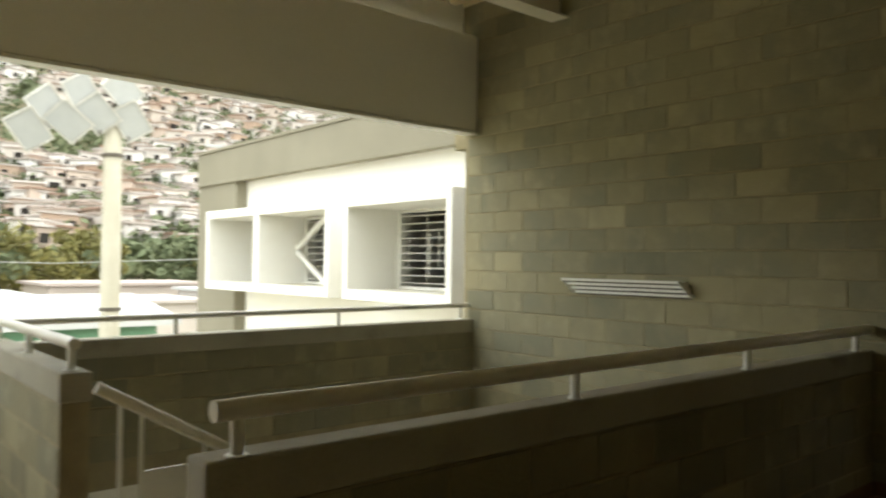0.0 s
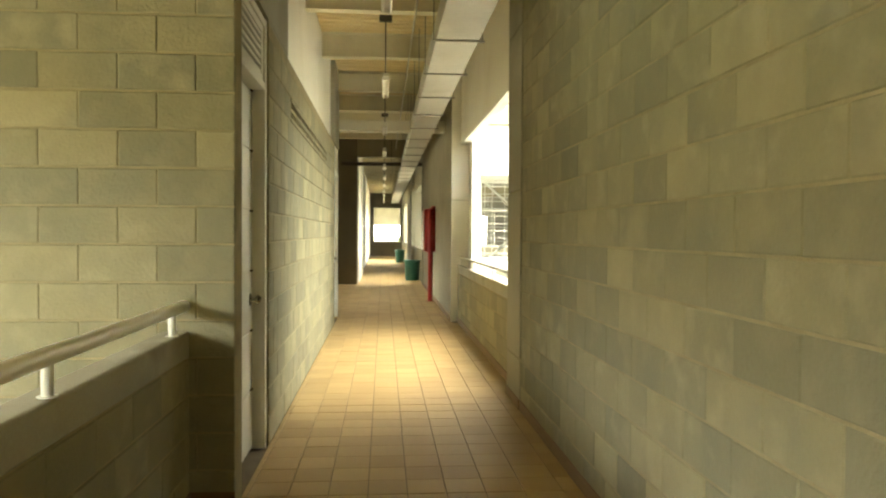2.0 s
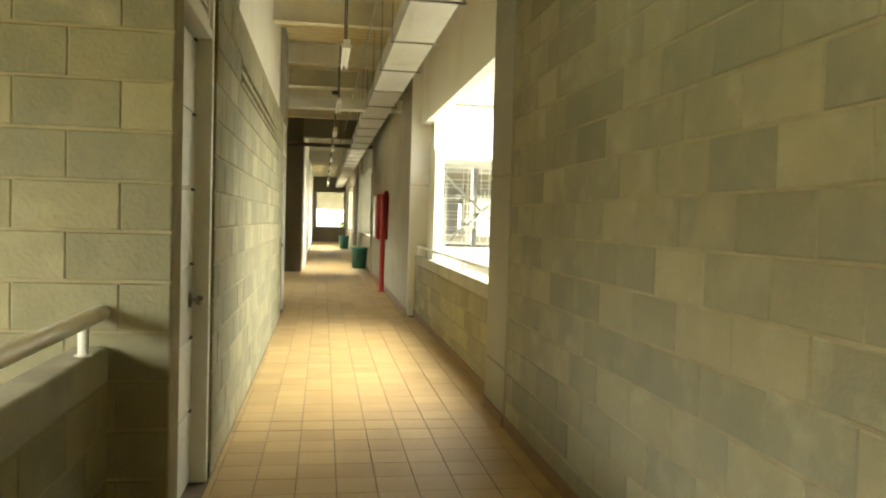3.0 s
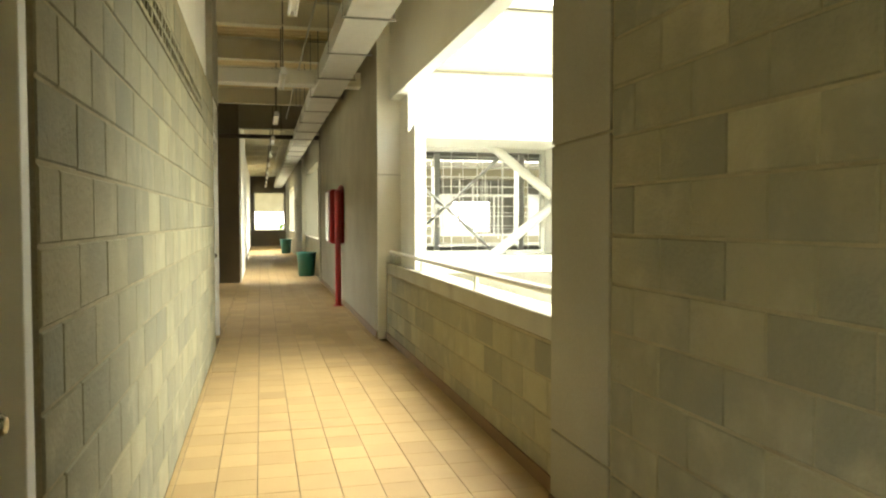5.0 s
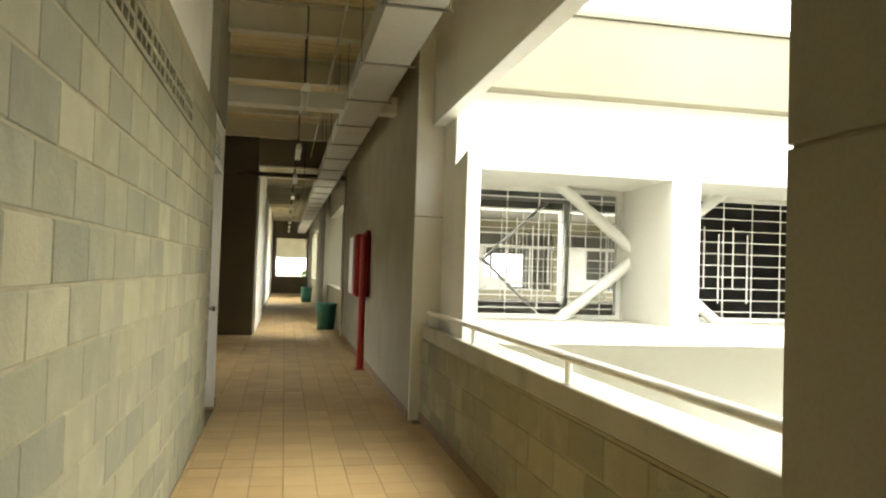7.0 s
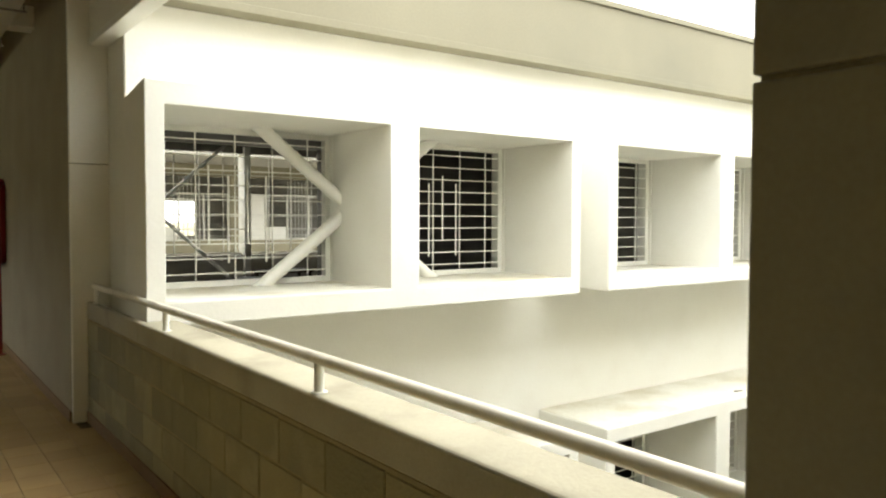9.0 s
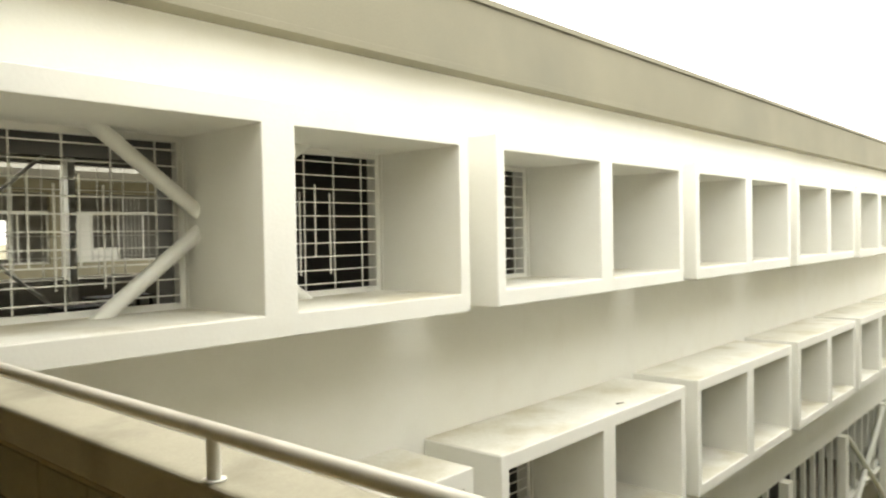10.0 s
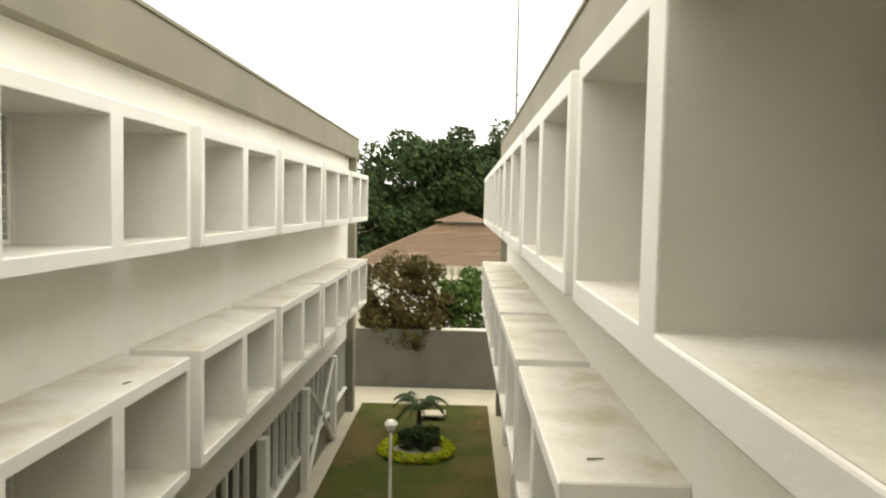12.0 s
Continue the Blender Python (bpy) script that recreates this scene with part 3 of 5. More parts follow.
# ---- things in the corridor and stair hall ----
def white_door(y0, label):
    """A sheet-metal door set back in the west wall, its far jamb facing down the corridor."""
    d = thing("door", label, "door", "corridor doors", at=(0, y0 + DOOR_W / 2, 0))
    ya, yb = y0 + 0.05, y0 + DOOR_W - 0.075
    f = Solid().box((-0.15, y0, 0.0), (-0.01, ya, 2.895)).box((-0.15, yb, 0.0), (-0.012, y0 + DOOR_W - 0.012, 2.895))
    f.box((-0.15, ya, 2.845), (-0.015, yb, 2.895)).box((-0.15, ya, 2.42), (-0.015, yb, 2.47))
    part("door_frame", f, WHITE_METAL, d, bevel=0.004)
    leaf = part("leaf", Solid().box((-0.135, ya + 0.003, 0.012), (-0.108, yb - 0.003, 2.412)), WHITE_METAL, d, "white sheet-metal leaf")
    for i in range(6):
        part("panel", Solid().box((-0.107, ya + 0.004, 0.016 + i * 0.4), (-0.098, yb - 0.004, 0.402 + i * 0.4)), WHITE_METAL, leaf, bevel=0.003)
        # Short dark tick at each panel joint.
        part("seam_clip", Solid().box((-0.106, yb - 0.05, 0.403 + i * 0.4), (-0.092, yb - 0.004, 0.414 + i * 0.4)), DARK_METAL, leaf)
    # Dark sheet that paints in the shade behind the louvre slats.
    t = part("transom", Solid().box((-0.12, ya, 2.47), (-0.10, yb, 2.845)), DARK, d, "louvred transom over the door, its dark back painted as shade")
    for i in range(6):
        z = 2.52 + i * 0.0505
        part("slat", Solid().box((-0.075, ya + 0.05, z), (-0.034, yb - 0.05, z + 0.021)), WHITE_METAL, t, bevel=0.002)
    part("transom_panel", Solid().box((-0.10, ya, 2.47), (-0.03, yb, 2.515)).box((-0.10, ya, 2.80), (-0.03, yb, 2.845)).box((-0.10, ya, 2.515), (-0.03, ya + 0.048, 2.80)).box((-0.10, yb - 0.048, 2.515), (-0.03, yb, 2.80)), WHITE_METAL, t)
    ky = yb - 0.085
    part("knob", Solid().tube((-0.098, ky, 1.02), (-0.06, ky, 1.02), 0.013, n=12).tube((-0.098, ky, 1.02), (-0.09, ky, 1.02), 0.034, n=16).tube((-0.062, ky, 1.02), (-0.046, ky, 1.02), 0.024, 0.031, 16).tube((-0.046, ky, 1.02), (-0.028, ky, 1.02), 0.031, 0.018, 16), STEEL, d, "round steel knob", smooth=True)
    part("rose", Solid().tube((-0.0975, ky, 1.02), (-0.0945, ky, 1.02), 0.042, n=18), DARK_METAL, d)
    # Dark strip drawn for the shaded gap at the frame's foot.
    part("foot_gap", Solid().box((-0.013, y0 + DOOR_W - 0.011, 0.0), (-0.004, y0 + DOOR_W - 0.003, 0.09)), DARK, d, "dark strip painted as the shaded gap beside the frame's foot")
    # Dark sheet so that slits round the leaf look unlit.
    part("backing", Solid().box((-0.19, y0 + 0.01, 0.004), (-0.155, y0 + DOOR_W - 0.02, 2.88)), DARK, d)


white_door(DOOR_1, "closed white metal door with louvred transom and round knob")
white_door(DOOR_2, "closed white metal door at the block wall's far end")


def wall_vent():
    v = thing("wall_vent", "white slatted vent hood on the block wall", "vent", at=(-2.18, 0, 1.22))
    # Plate coloured dark to paint the shade in the gaps between slats.
    part("back_plate", Solid().box((-2.72, -0.012, 1.215), (-1.56, -0.009, 1.33)), DARK_METAL, v)
    for i in range(4):
        z = 1.228 + i * 0.036
        y = -0.03 - 0.03 * i
        part("slat", Solid().box((-2.80 + 0.03 * (3 - i), y - 0.012, z), (-1.545 - 0.02 * i, y + 0.03, z + 0.021)), WHITE_METAL, v, bevel=0.002)
    part("end_plate", Solid().poly((-1.553, -0.012, 1.224), (-1.553, -0.04, 1.224), (-1.6, -0.14, 1.345), (-1.6, -0.012, 1.345)), WHITE_METAL, v)
    part("end_plate", Solid().poly((-2.74, -0.012, 1.224), (-2.74, -0.04, 1.224), (-2.79, -0.14, 1.345), (-2.79, -0.012, 1.345)), WHITE_METAL, v)


wall_vent()


def vent_blocks():
    """A course of pierced blocks, each with two rows of three holes."""
    y = V0
    while y < V1 - 0.1:
        s = Solid()
        for a, b in ((0.004, 0.032), (0.086, 0.112), (0.166, 0.196)):
            s.box((-0.05, y + 0.004, VZ + a), (0.006, y + 0.396, VZ + b))
        for a, w in ((0.004, 0.03), (0.125, 0.03), (0.245, 0.03), (0.366, 0.03)):
            s.box((-0.05, y + a, VZ + 0.032), (0.004, y + a + w, VZ + 0.086)).box((-0.05, y + a, VZ + 0.112), (0.004, y + a + w, VZ + 0.166))
        part("vent_block", s, BLOCK, ww, "pierced concrete vent block")
        # Dark sheet behind the holes, painting in their shade.
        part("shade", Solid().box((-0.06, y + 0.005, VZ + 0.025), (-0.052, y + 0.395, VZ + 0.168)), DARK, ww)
        y += 0.4


def cable_duct():
    d = thing("ceiling_duct", "galvanised sheet duct hung under the corridor deck", "duct", at=(1.475, 0, 3.3))
    y = -7.45
    while y < 42:
        part("duct_section", Solid().box((1.272, y + 0.008, 3.302), (1.682, y + 1.5, 3.52)), DUCT, d, bevel=0.006)
        part("hanger", Solid().box((1.235, y - 0.014, 3.287), (1.735, y + 0.014, 3.3)).tube((1.25, y, 3.29), (1.25, y, CEIL), 0.005, n=6).tube((1.715, y, 3.29), (1.715, y, CEIL), 0.005, n=6), STRAP, d, "grey strap hanger")
        y += 1.508
    part("conduit", Solid().tube((1.12, -7, 3.86), (1.12, 42, 3.86), 0.012, n=8), DUCT, d)


cable_duct()


def batten_lamp(y):
    b = thing("ceiling_lamp", "white fluorescent batten hung on a rod, unlit", "lamp", "corridor lamps", at=(0.8, y, 3.28))
    part("body", Solid().box((0.765, y - 0.61, 3.31), (0.835, y + 0.61, 3.355)), WHITE_METAL, b, bevel=0.006)
    for dx in (-0.03, 0.03):
        part("tube", Solid().tube((0.8 + dx, y - 0.58, 3.288), (0.8 + dx, y + 0.58, 3.288), 0.014, n=10), TUBE, b, smooth=True)
    for e in (-0.6, 0.58):
        part("end_cap", Solid().box((0.752, y + e, 3.268), (0.848, y + e + 0.02, 3.31)), WHITE_METAL, b)
    for e in (-0.45, 0.45):
        part("rod", Solid().tube((0.8, y + e, 3.355), (0.8, y + e, CEIL), 0.008, n=8), DARK_METAL, b)
    part("bracket", Solid().box((0.72, y - 0.03, 4.12), (0.88, y + 0.03, 4.2)), DARK_METAL, b)


for i in range(11):
    batten_lamp(1.6 + 3.9 * i)
s = thing("ceiling_pipe", "dark service pipe crossing under the ceiling", "pipe", at=(0, 17.42, 3.42))
part("pipe", Solid().tube((-0.4, 17.42, 3.42), (XR - 0.004, 17.42, 3.42), 0.05, n=14), DARK_METAL, s, smooth=True)
part("hanger", Solid().tube((1.0, 17.42, 3.46), (1.0, 17.42, CEIL), 0.008, n=6), DARK_METAL, s)


def hose_cabinet():
    h = thing("hose_cabinet", "red fire hose cabinet on a red standpipe", "fire cabinet", at=(1.82, 12.3, 0))
    part("cabinet", Solid().box((1.66, 12.2, 1.06), (XR - 0.004, 12.86, 2.0)), RED, h, bevel=0.05)
    part("cabinet_door", Solid().box((1.635, 12.25, 1.11), (1.657, 12.81, 1.95)), WHITE_METAL, h, "pale cabinet door", bevel=0.004)
    part("standpipe", Solid().tube((1.79, 12.15, 0.0), (1.79, 12.15, 1.95), 0.052, n=16), RED, h, "red standpipe", smooth=True)
    part("standpipe_elbow", Solid().tube((1.79, 12.15, 1.93), (1.86, 12.3, 2.02), 0.052, n=12), RED, h, smooth=True)
    part("flange", Solid().lathe(1.79, 12.15, ((0.0, 0.014), (0.085, 0.014), (0.085, 0.001)), 16), RED, h)


hose_cabinet()


def litter_bin(x, y):
    b = thing("waste_bin", "green plastic waste bin with a rolled rim", "bin", "corridor bins", at=(x, y, 0))
    part("tub", Solid().lathe(x, y, ((0.0, 0.004), (0.195, 0.004), (0.205, 0.02), (0.245, 0.60), (0.235, 0.60), (0.19, 0.03), (0.0, 0.03)), 28), GREEN_PLASTIC, b, smooth=True)
    part("rim", Solid().lathe(x, y, ((0.246, 0.585), (0.27, 0.59), (0.272, 0.625), (0.245, 0.632), (0.232, 0.625), (0.232, 0.59)), 28), GREEN_PLASTIC, b, smooth=True)
    for sgn in (-1, 1):
        part("handle", Solid().tube((x - 0.06, y + sgn * 0.27, 0.55), (x + 0.06, y + sgn * 0.27, 0.55), 0.012, n=8), GREEN_PLASTIC, b)


litter_bin(1.67, 19.3)
litter_bin(1.60, 33.4)


def stair():
    st = thing("stair", "concrete stair going down beside the block parapet", "stair", at=(-1.2, -4.3, -1.8))
    for i in range(10):
        z = -0.18 * (i + 1)
        part("step", Solid().box((-2.0, -4.30 + 0.28 * i, z - 0.2), (-0.37, -4.30 + 0.28 * (i + 1), z)), PATH_CONC, st, bevel=0.008)
    part("landing", Solid().box((-4.09, -1.5, -2.2), (-0.37, 0.0, -1.98)), PATH_CONC, st)
    part("flight_wall", Solid().box((-2.1, -4.3, -6.5), (-2.01, -1.5, -1.9)), PLASTER, st)
    g = thing("stair_rail", "pale pipe handrail with balusters down the stair", "handrail", at=(-2.0, -4.3, 0))
    part("rail", Solid().tube((-2.05, -4.31, 0.88), (-2.05, -1.75, -0.62), 0.03, n=14), RAIL, g, smooth=True)
    for i in range(6):
        y = -4.2 + 0.42 * i
        z = 0.88 - (y + 4.31) * 0.586
        for dy in (0.0, 0.1):
            part("baluster", Solid().tube((-2.05, y + dy, z - 1.0), (-2.05, y + dy, z - 0.02 - dy * 0.64), 0.012, n=8), WHITE_METAL, g)
        part("panel", Solid().box((-2.055, y + 0.11, z - 0.95), (-2.045, y + 0.41, z - 0.36)), WHITE_METAL, g, "white sheet infill panel")


stair()
setting("stairwell_floor", Solid().box((-4.1, -4.3, -6.7), (-0.3, 0, -6.5)), PATH_CONC, "concrete floor at the foot of the stairwell", "floor")
setting("slab_edge", Solid().box((-0.37, -4.3, -6.5), (-0.24, 0.0, -0.41)).box((-4.1, -4.45, -6.5), (-0.37, -4.31, -0.41)), PLASTER, "white wall of the stairwell below the floor", "wall")


# ---- the wings round the courtyard ----
BP, BW, BD = 4.349, 1.72, 1.988
ZT, ZB = 2.321, 1.054
STOREY = 2.93


def grille(s, put, u0, u1, z0, z1, v):
    for i in range(10):
        z = z0 + (z1 - z0) * (i + 0.5) / 10
        s.box(put(u0, v, z - 0.005), put(u1, v + 0.01, z + 0.005))
    for i in range(5):
        u = u0 + (u1 - u0) * (i + 0.5) / 5
        s.box(put(u - 0.005, v - 0.01, z0), put(u + 0.005, v, z1))
    for u, a, b in ((0.36, 0.25, 0.78), (0.46, 0.12, 0.72), (0.56, 0.25, 0.78), (0.66, 0.12, 0.72)):
        u = u0 + (u1 - u0) * u
        s.box(put(u - 0.006, v + 0.012, z0 + (z1 - z0) * a), put(u + 0.006, v + 0.022, z0 + (z1 - z0) * b))


def frame_solid(put, us, zs, v0, v1):
    """One body with window holes: every second bay of the middle row stays open."""
    s = Solid()
    index = {}

    def vert(i, j, v):
        key = (i, j, v)
        if key not in index:
            index[key] = len(s.v)
            s.v.append(put(us[i], v, zs[j]))
        return index[key]

    def solid(i, j):
        return 0 <= i < len(us) - 1 and 0 <= j < 3 and not (j == 1 and i % 2 == 1)

    for i in range(len(us) - 1):
        for j in range(3):
            if not solid(i, j):
                continue
            s.f.append(tuple(vert(a, b, v1) for a, b in ((i, j), (i + 1, j), (i + 1, j + 1), (i, j + 1))))
            s.f.append(tuple(vert(a, b, v0) for a, b in ((i, j + 1), (i + 1, j + 1), (i + 1, j), (i, j))))
            for (di, dj), (p, q) in (((0, -1), ((i + 1, j), (i, j))), ((0, 1), ((i, j + 1), (i + 1, j + 1))), ((-1, 0), ((i, j), (i, j + 1))), ((1, 0), ((i + 1, j + 1), (i + 1, j)))):
                if not solid(i + di, j + dj):
                    s.f.append((vert(*p, v1), vert(*p, v0), vert(*q, v0), vert(*q, v1))[::-1])
    return s


def frame_floor(put, cells, z, depth):
    s = Solid()
    for a, b in cells:
        s.box(put(a + 0.002, 0.003, z), put(b - 0.002, depth - 0.012, z + 0.004))
    return s


def sun_box(wing, put, cells, z0, z1, depth=0.953, hi=0.12):
    """One projecting concrete window surround with its cells, windows and grilles."""
    lo = 0.123 if cells[0][0] != 2.335 else 0.045
    u0, u1 = cells[0][0] - lo, cells[-1][1] + hi
    us = [u0] + [e for c in cells for e in c] + [u1]
    body = frame_solid(put, us, [z0 - 0.154, z0, z1, z1 + 0.154], 0.002, depth)
    if cells[0][0] == 2.195:
        body.v = [(x + 0.11, y, z) if x < 2.1 and y > 7.8 else (x, y, z) for x, y, z in body.v]
    part("sun_box", body, FACADE, wing, "white box-shaped concrete window surround", bevel=0.012)
    part("sun_box_top", Solid().box(put(u0 + (0.12 if cells[0][0] == 2.195 else 0.012), 0.003, z1 + 0.154), put(u1 - 0.012, depth - 0.012, z1 + 0.158)), BOX_TOP, wing, "weathered top of the window surround")
    part("sun_box_floor", frame_floor(put, cells, z0, depth), BOX_TOP, wing, "stained floor of the window surround")
    for a, b in cells:
        f = Solid()
        for p, q in (((a, -0.10, z0), (b, -0.04, z0 + 0.045)), ((a, -0.10, z1 - 0.045), (b, -0.04, z1)), ((a, -0.10, z0 + 0.045), (a + 0.045, -0.04, z1 - 0.045)), ((b - 0.045, -0.10, z0 + 0.045), (b, -0.04, z1 - 0.045))):
            f.box(put(*p), put(*q))
        win = part("window", f, WHITE_METAL, wing, "white-framed window behind a bar grille")
        g = Solid()
        grille(g, put, a + 0.045, b - 0.045, z0 + 0.045, z1 - 0.045, -0.055)
        part("grille", g, WHITE_METAL, win, "pale metal bar grille")


def cross_brace(wing, put, c, half, z0, z1, v, r=0.055):
    for e in (-1, 1):
        for z in (z0, z1):
            p, q = put(c + e * half, v, z + (0.07 if z == z1 else -0.07)), put(c + e * 0.02, v, (z0 + z1) / 2)
            part("brace", Solid().tube(p, q, r, n=14), WHITE_METAL, wing, "white tubular steel brace", smooth=True)


def wing(label, put, units, u_start, u_end, levels, depth_in, braces=(), ground=-6.5, gf_columns=(), gf_braces=(), open_bays=0, corner=0.6):
    w = thing("building_wing", label, "building", at=put((u_start + u_end) / 2, 0, ground))
    # wall in bands and piers round the window cells
    for k, dz in enumerate(levels):
        top = 3.18 if k == 0 else levels[k - 1] + ZB
        part("wall", Solid().box(put(u_start, -0.2, dz + ZT), put(u_end, 0, top if k else 3.9)), FACADE, w, "white painted facade band")
        cells = [c for unit in units for c in unit]
        edges = [u_start] + [e for c in cells for e in c] + [u_end]
        for i in range(0, len(edges), 2):
            part("pier", Solid().box(put(edges[i], -0.2, dz + ZB), put(edges[i + 1], 0, dz + ZT)), FACADE, w)
    part("wall", Solid().box(put(u_start, -0.2, -3.62), put(u_end, 0, levels[-1] + ZB)), FACADE, w, "white painted facade band")
    for dz in levels:
        for unit in units:
            sun_box(w, put, unit, dz + ZB, dz + ZT)
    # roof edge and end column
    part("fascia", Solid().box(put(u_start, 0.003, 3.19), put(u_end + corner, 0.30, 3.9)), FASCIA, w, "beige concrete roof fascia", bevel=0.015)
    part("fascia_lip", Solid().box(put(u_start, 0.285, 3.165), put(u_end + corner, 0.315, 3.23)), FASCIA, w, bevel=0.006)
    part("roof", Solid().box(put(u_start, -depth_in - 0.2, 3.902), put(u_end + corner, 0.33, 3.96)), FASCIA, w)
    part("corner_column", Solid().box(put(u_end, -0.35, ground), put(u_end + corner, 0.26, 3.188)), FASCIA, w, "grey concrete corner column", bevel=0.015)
    part("end_wall", Solid().box(put(u_end, -depth_in, ground), put(u_end + 0.2, -0.35, 3.9)), FACADE, w)
    # Room backs and slabs take the darkened copy, so the windows look unlit.
    part("back_wall", Solid().box(put(u_start + open_bays, -depth_in - 0.2, ground), put(u_end, -depth_in, 3.9)), ROOM_SHADE, w)
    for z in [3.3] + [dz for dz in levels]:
        part("floor_slab", Solid().box(put(u_start, -depth_in, z - 0.22), put(u_end, -0.2, z - 0.01)), ROOM_SHADE, w)
    for u in braces:
        cross_brace(w, put, u, 0.9 if u < 8 else 1.25, ZB + 0.02, ZT - 0.02, 0.12)
    # ground floor: plinth, posts and windows
    if gf_columns:
        part("plinth", Solid().box(put(u_start, -0.2, ground), put(u_end, -0.02, -5.55)), FASCIA, w)
        part("sill", Solid().box(put(u_start, -0.22, -5.55), put(u_end, 0.05, -5.48)), FACADE, w)
        part("ground_back", Solid().box(put(u_start, -2.6, ground), put(u_end, -2.4, -3.62)), ROOM_SHADE, w)
        for u in gf_columns:
            part("post", Solid().box(put(u - 0.15, 0.0, ground), put(u + 0.15, 0.2, -3.622)), FACADE, w, "white ground floor post", bevel=0.01)
            for i in range(6):
                a = u + 0.25 + i * 0.72
                part("window", Solid().box(put(a, -0.12, -5.478), put(a + 0.09, -0.02, -3.622)).box(put(a + 0.09, -0.1, -5.478), put(a + 0.72, -0.04, -5.43)), WHITE_METAL, w, "white ground floor window frame")
        for a, b in gf_braces:
            part("brace", Solid().tube(put(a, 0.12, ground + 0.1), put(b - 0.25, 0.12, -3.7), 0.07, n=12), WHITE_METAL, w, "white tubular steel brace", smooth=True)
            part("brace", Solid().tube(put(b, 0.14, ground + 0.1), put(a + 0.25, 0.14, -3.7), 0.07, n=12), WHITE_METAL, w, "white tubular steel brace", smooth=True)
    return w


def north(u, v, z):
    return (u, 7.9 - v, z)


def south(u, v, z):
    return (u, 1.885 + v, z)


def west(u, v, z):
    return (-u, 1.98 - v, z)


UNITS = [[(2.177 + k * BP, 2.177 + k * BP + BW), (2.177 + k * BP + BD, 2.177 + k * BP + BD + BW)] for k in range(6)]
UNITS_N = [[(2.195, UNITS[0][0][1]), UNITS[0][1]]] + UNITS[1:]
GF = (3.3, 7.9, 12.5, 17.1, 21.5, 26.0)
wn_ = wing("white three-storey wing with box-shaped window surrounds facing the courtyard", north, UNITS_N, 2.195, 29.4, [0.0, -STOREY], 9.0, braces=(4.03,), gf_columns=GF, gf_braces=((21.5, 26.0), (7.9, 12.5)), open_bays=8.0)
ws_ = wing("white three-storey wing along the other side of the courtyard", south, [[(2.335, UNITS[0][0][1]), UNITS[0][1]]] + UNITS[1:], 2.29, 29.4, [0.0, -STOREY], 8.0, gf_columns=GF)
ww_ = wing("white wing beside the stairwell with box-shaped window surrounds", west, [[(5.75, 8.06)], [(8.72, 11.0), (11.2, 13.2)]], 4.27, 13.42, [0.0, -STOREY], 7.0, braces=(11.1,), corner=1.95)
part("return_wall", Solid().box((2.19, 7.92, -6.5), (2.345, 8.397, 3.88)), FACADE, wn_)
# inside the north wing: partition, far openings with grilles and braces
part("partition", Solid().box((8.3, 8.2, 0), (8.45, 16.8, 3.08)), ROOM_SHADE, wn_)
part("side_wall", Solid().box((2.312, 8.32, -6.5), (2.33, 17.1, 4.0)), PLASTER, wn_)
part("low_wall", Solid().box((2.33, 17.1, 0), (10.31, 17.3, 0.85)), ROOM, wn_)
part("upper_wall", Solid().box((2.33, 17.1, 2.95), (10.31, 17.3, 4.0)), ROOM, wn_)
for x in (2.33, 4.6, 6.75, 8.9):
    part("interior_post", Solid().box((x, 17.0, 0), (x + 0.13, 17.35, 3.08)), FACADE, wn_, "white interior post")
cross_brace(wn_, lambda u, v, z: (u, 17.0 - v, z), 4.85, 1.5, 0.5, 3.05, 0.1, 0.035)
fr = part("far_railing", Solid().box((2.6, 17.19, 0.86), (8.9, 17.22, 0.9)), WHITE_METAL, wn_)
for z in (1.25, 1.65, 2.05, 2.5):
    part("rail", Solid().box((2.58, 17.19, z - 0.008), (8.9, 17.206, z + 0.008)), WHITE_METAL, fr)
for k in range(12):
    part("bar", Solid().box((2.85 + 0.5 * k, 17.17, 0.9), (2.866 + 0.5 * k, 17.186, 2.95)), WHITE_METAL, fr)
for i in range(5):
    d = thing("desk", "dark desk inside the room behind the grille", "desk", "desks in the room", at=(2.9 + 0.9 * (i % 4), 9.6 + 1.5 * i, 0))
    x, y = 2.75 + 0.95 * (i % 4), 9.4 + 1.3 * i
    part("top", Solid().box((x, y, 0.72), (x + 0.85, y + 0.5, 0.76)), DARK_METAL, d, bevel=0.004)
    for dx in (0.03, 0.78):
        for dy in (0.03, 0.43):
            part("leg", Solid().box((x + dx, y + dy, 0), (x + dx + 0.04, y + dy + 0.04, 0.72)), DARK_METAL, d)
def twig(label, pts):
    """A dry fallen twig of two pieces."""
    w = thing("twig", label, "twig", at=pts[0])
    s = Solid()
    for i in range(len(pts) - 1):
        s.tube(pts[i], pts[i + 1], 0.008 - 0.002 * i, 0.007 - 0.002 * i, 6)
    part("stem", s, BARK, w)


TZ = ZT - STOREY + 0.162
twig("dry dark twig lying on the window surround", [(6.9, 2.55, TZ + 0.006), (6.9, 2.48, TZ + 0.01), (6.92, 2.42, TZ + 0.006)])
twig("dry dark twig on the surround below", [(8.85, 7.12, TZ + 0.006), (8.9, 7.09, TZ + 0.012), (8.96, 7.08, TZ + 0.006)])
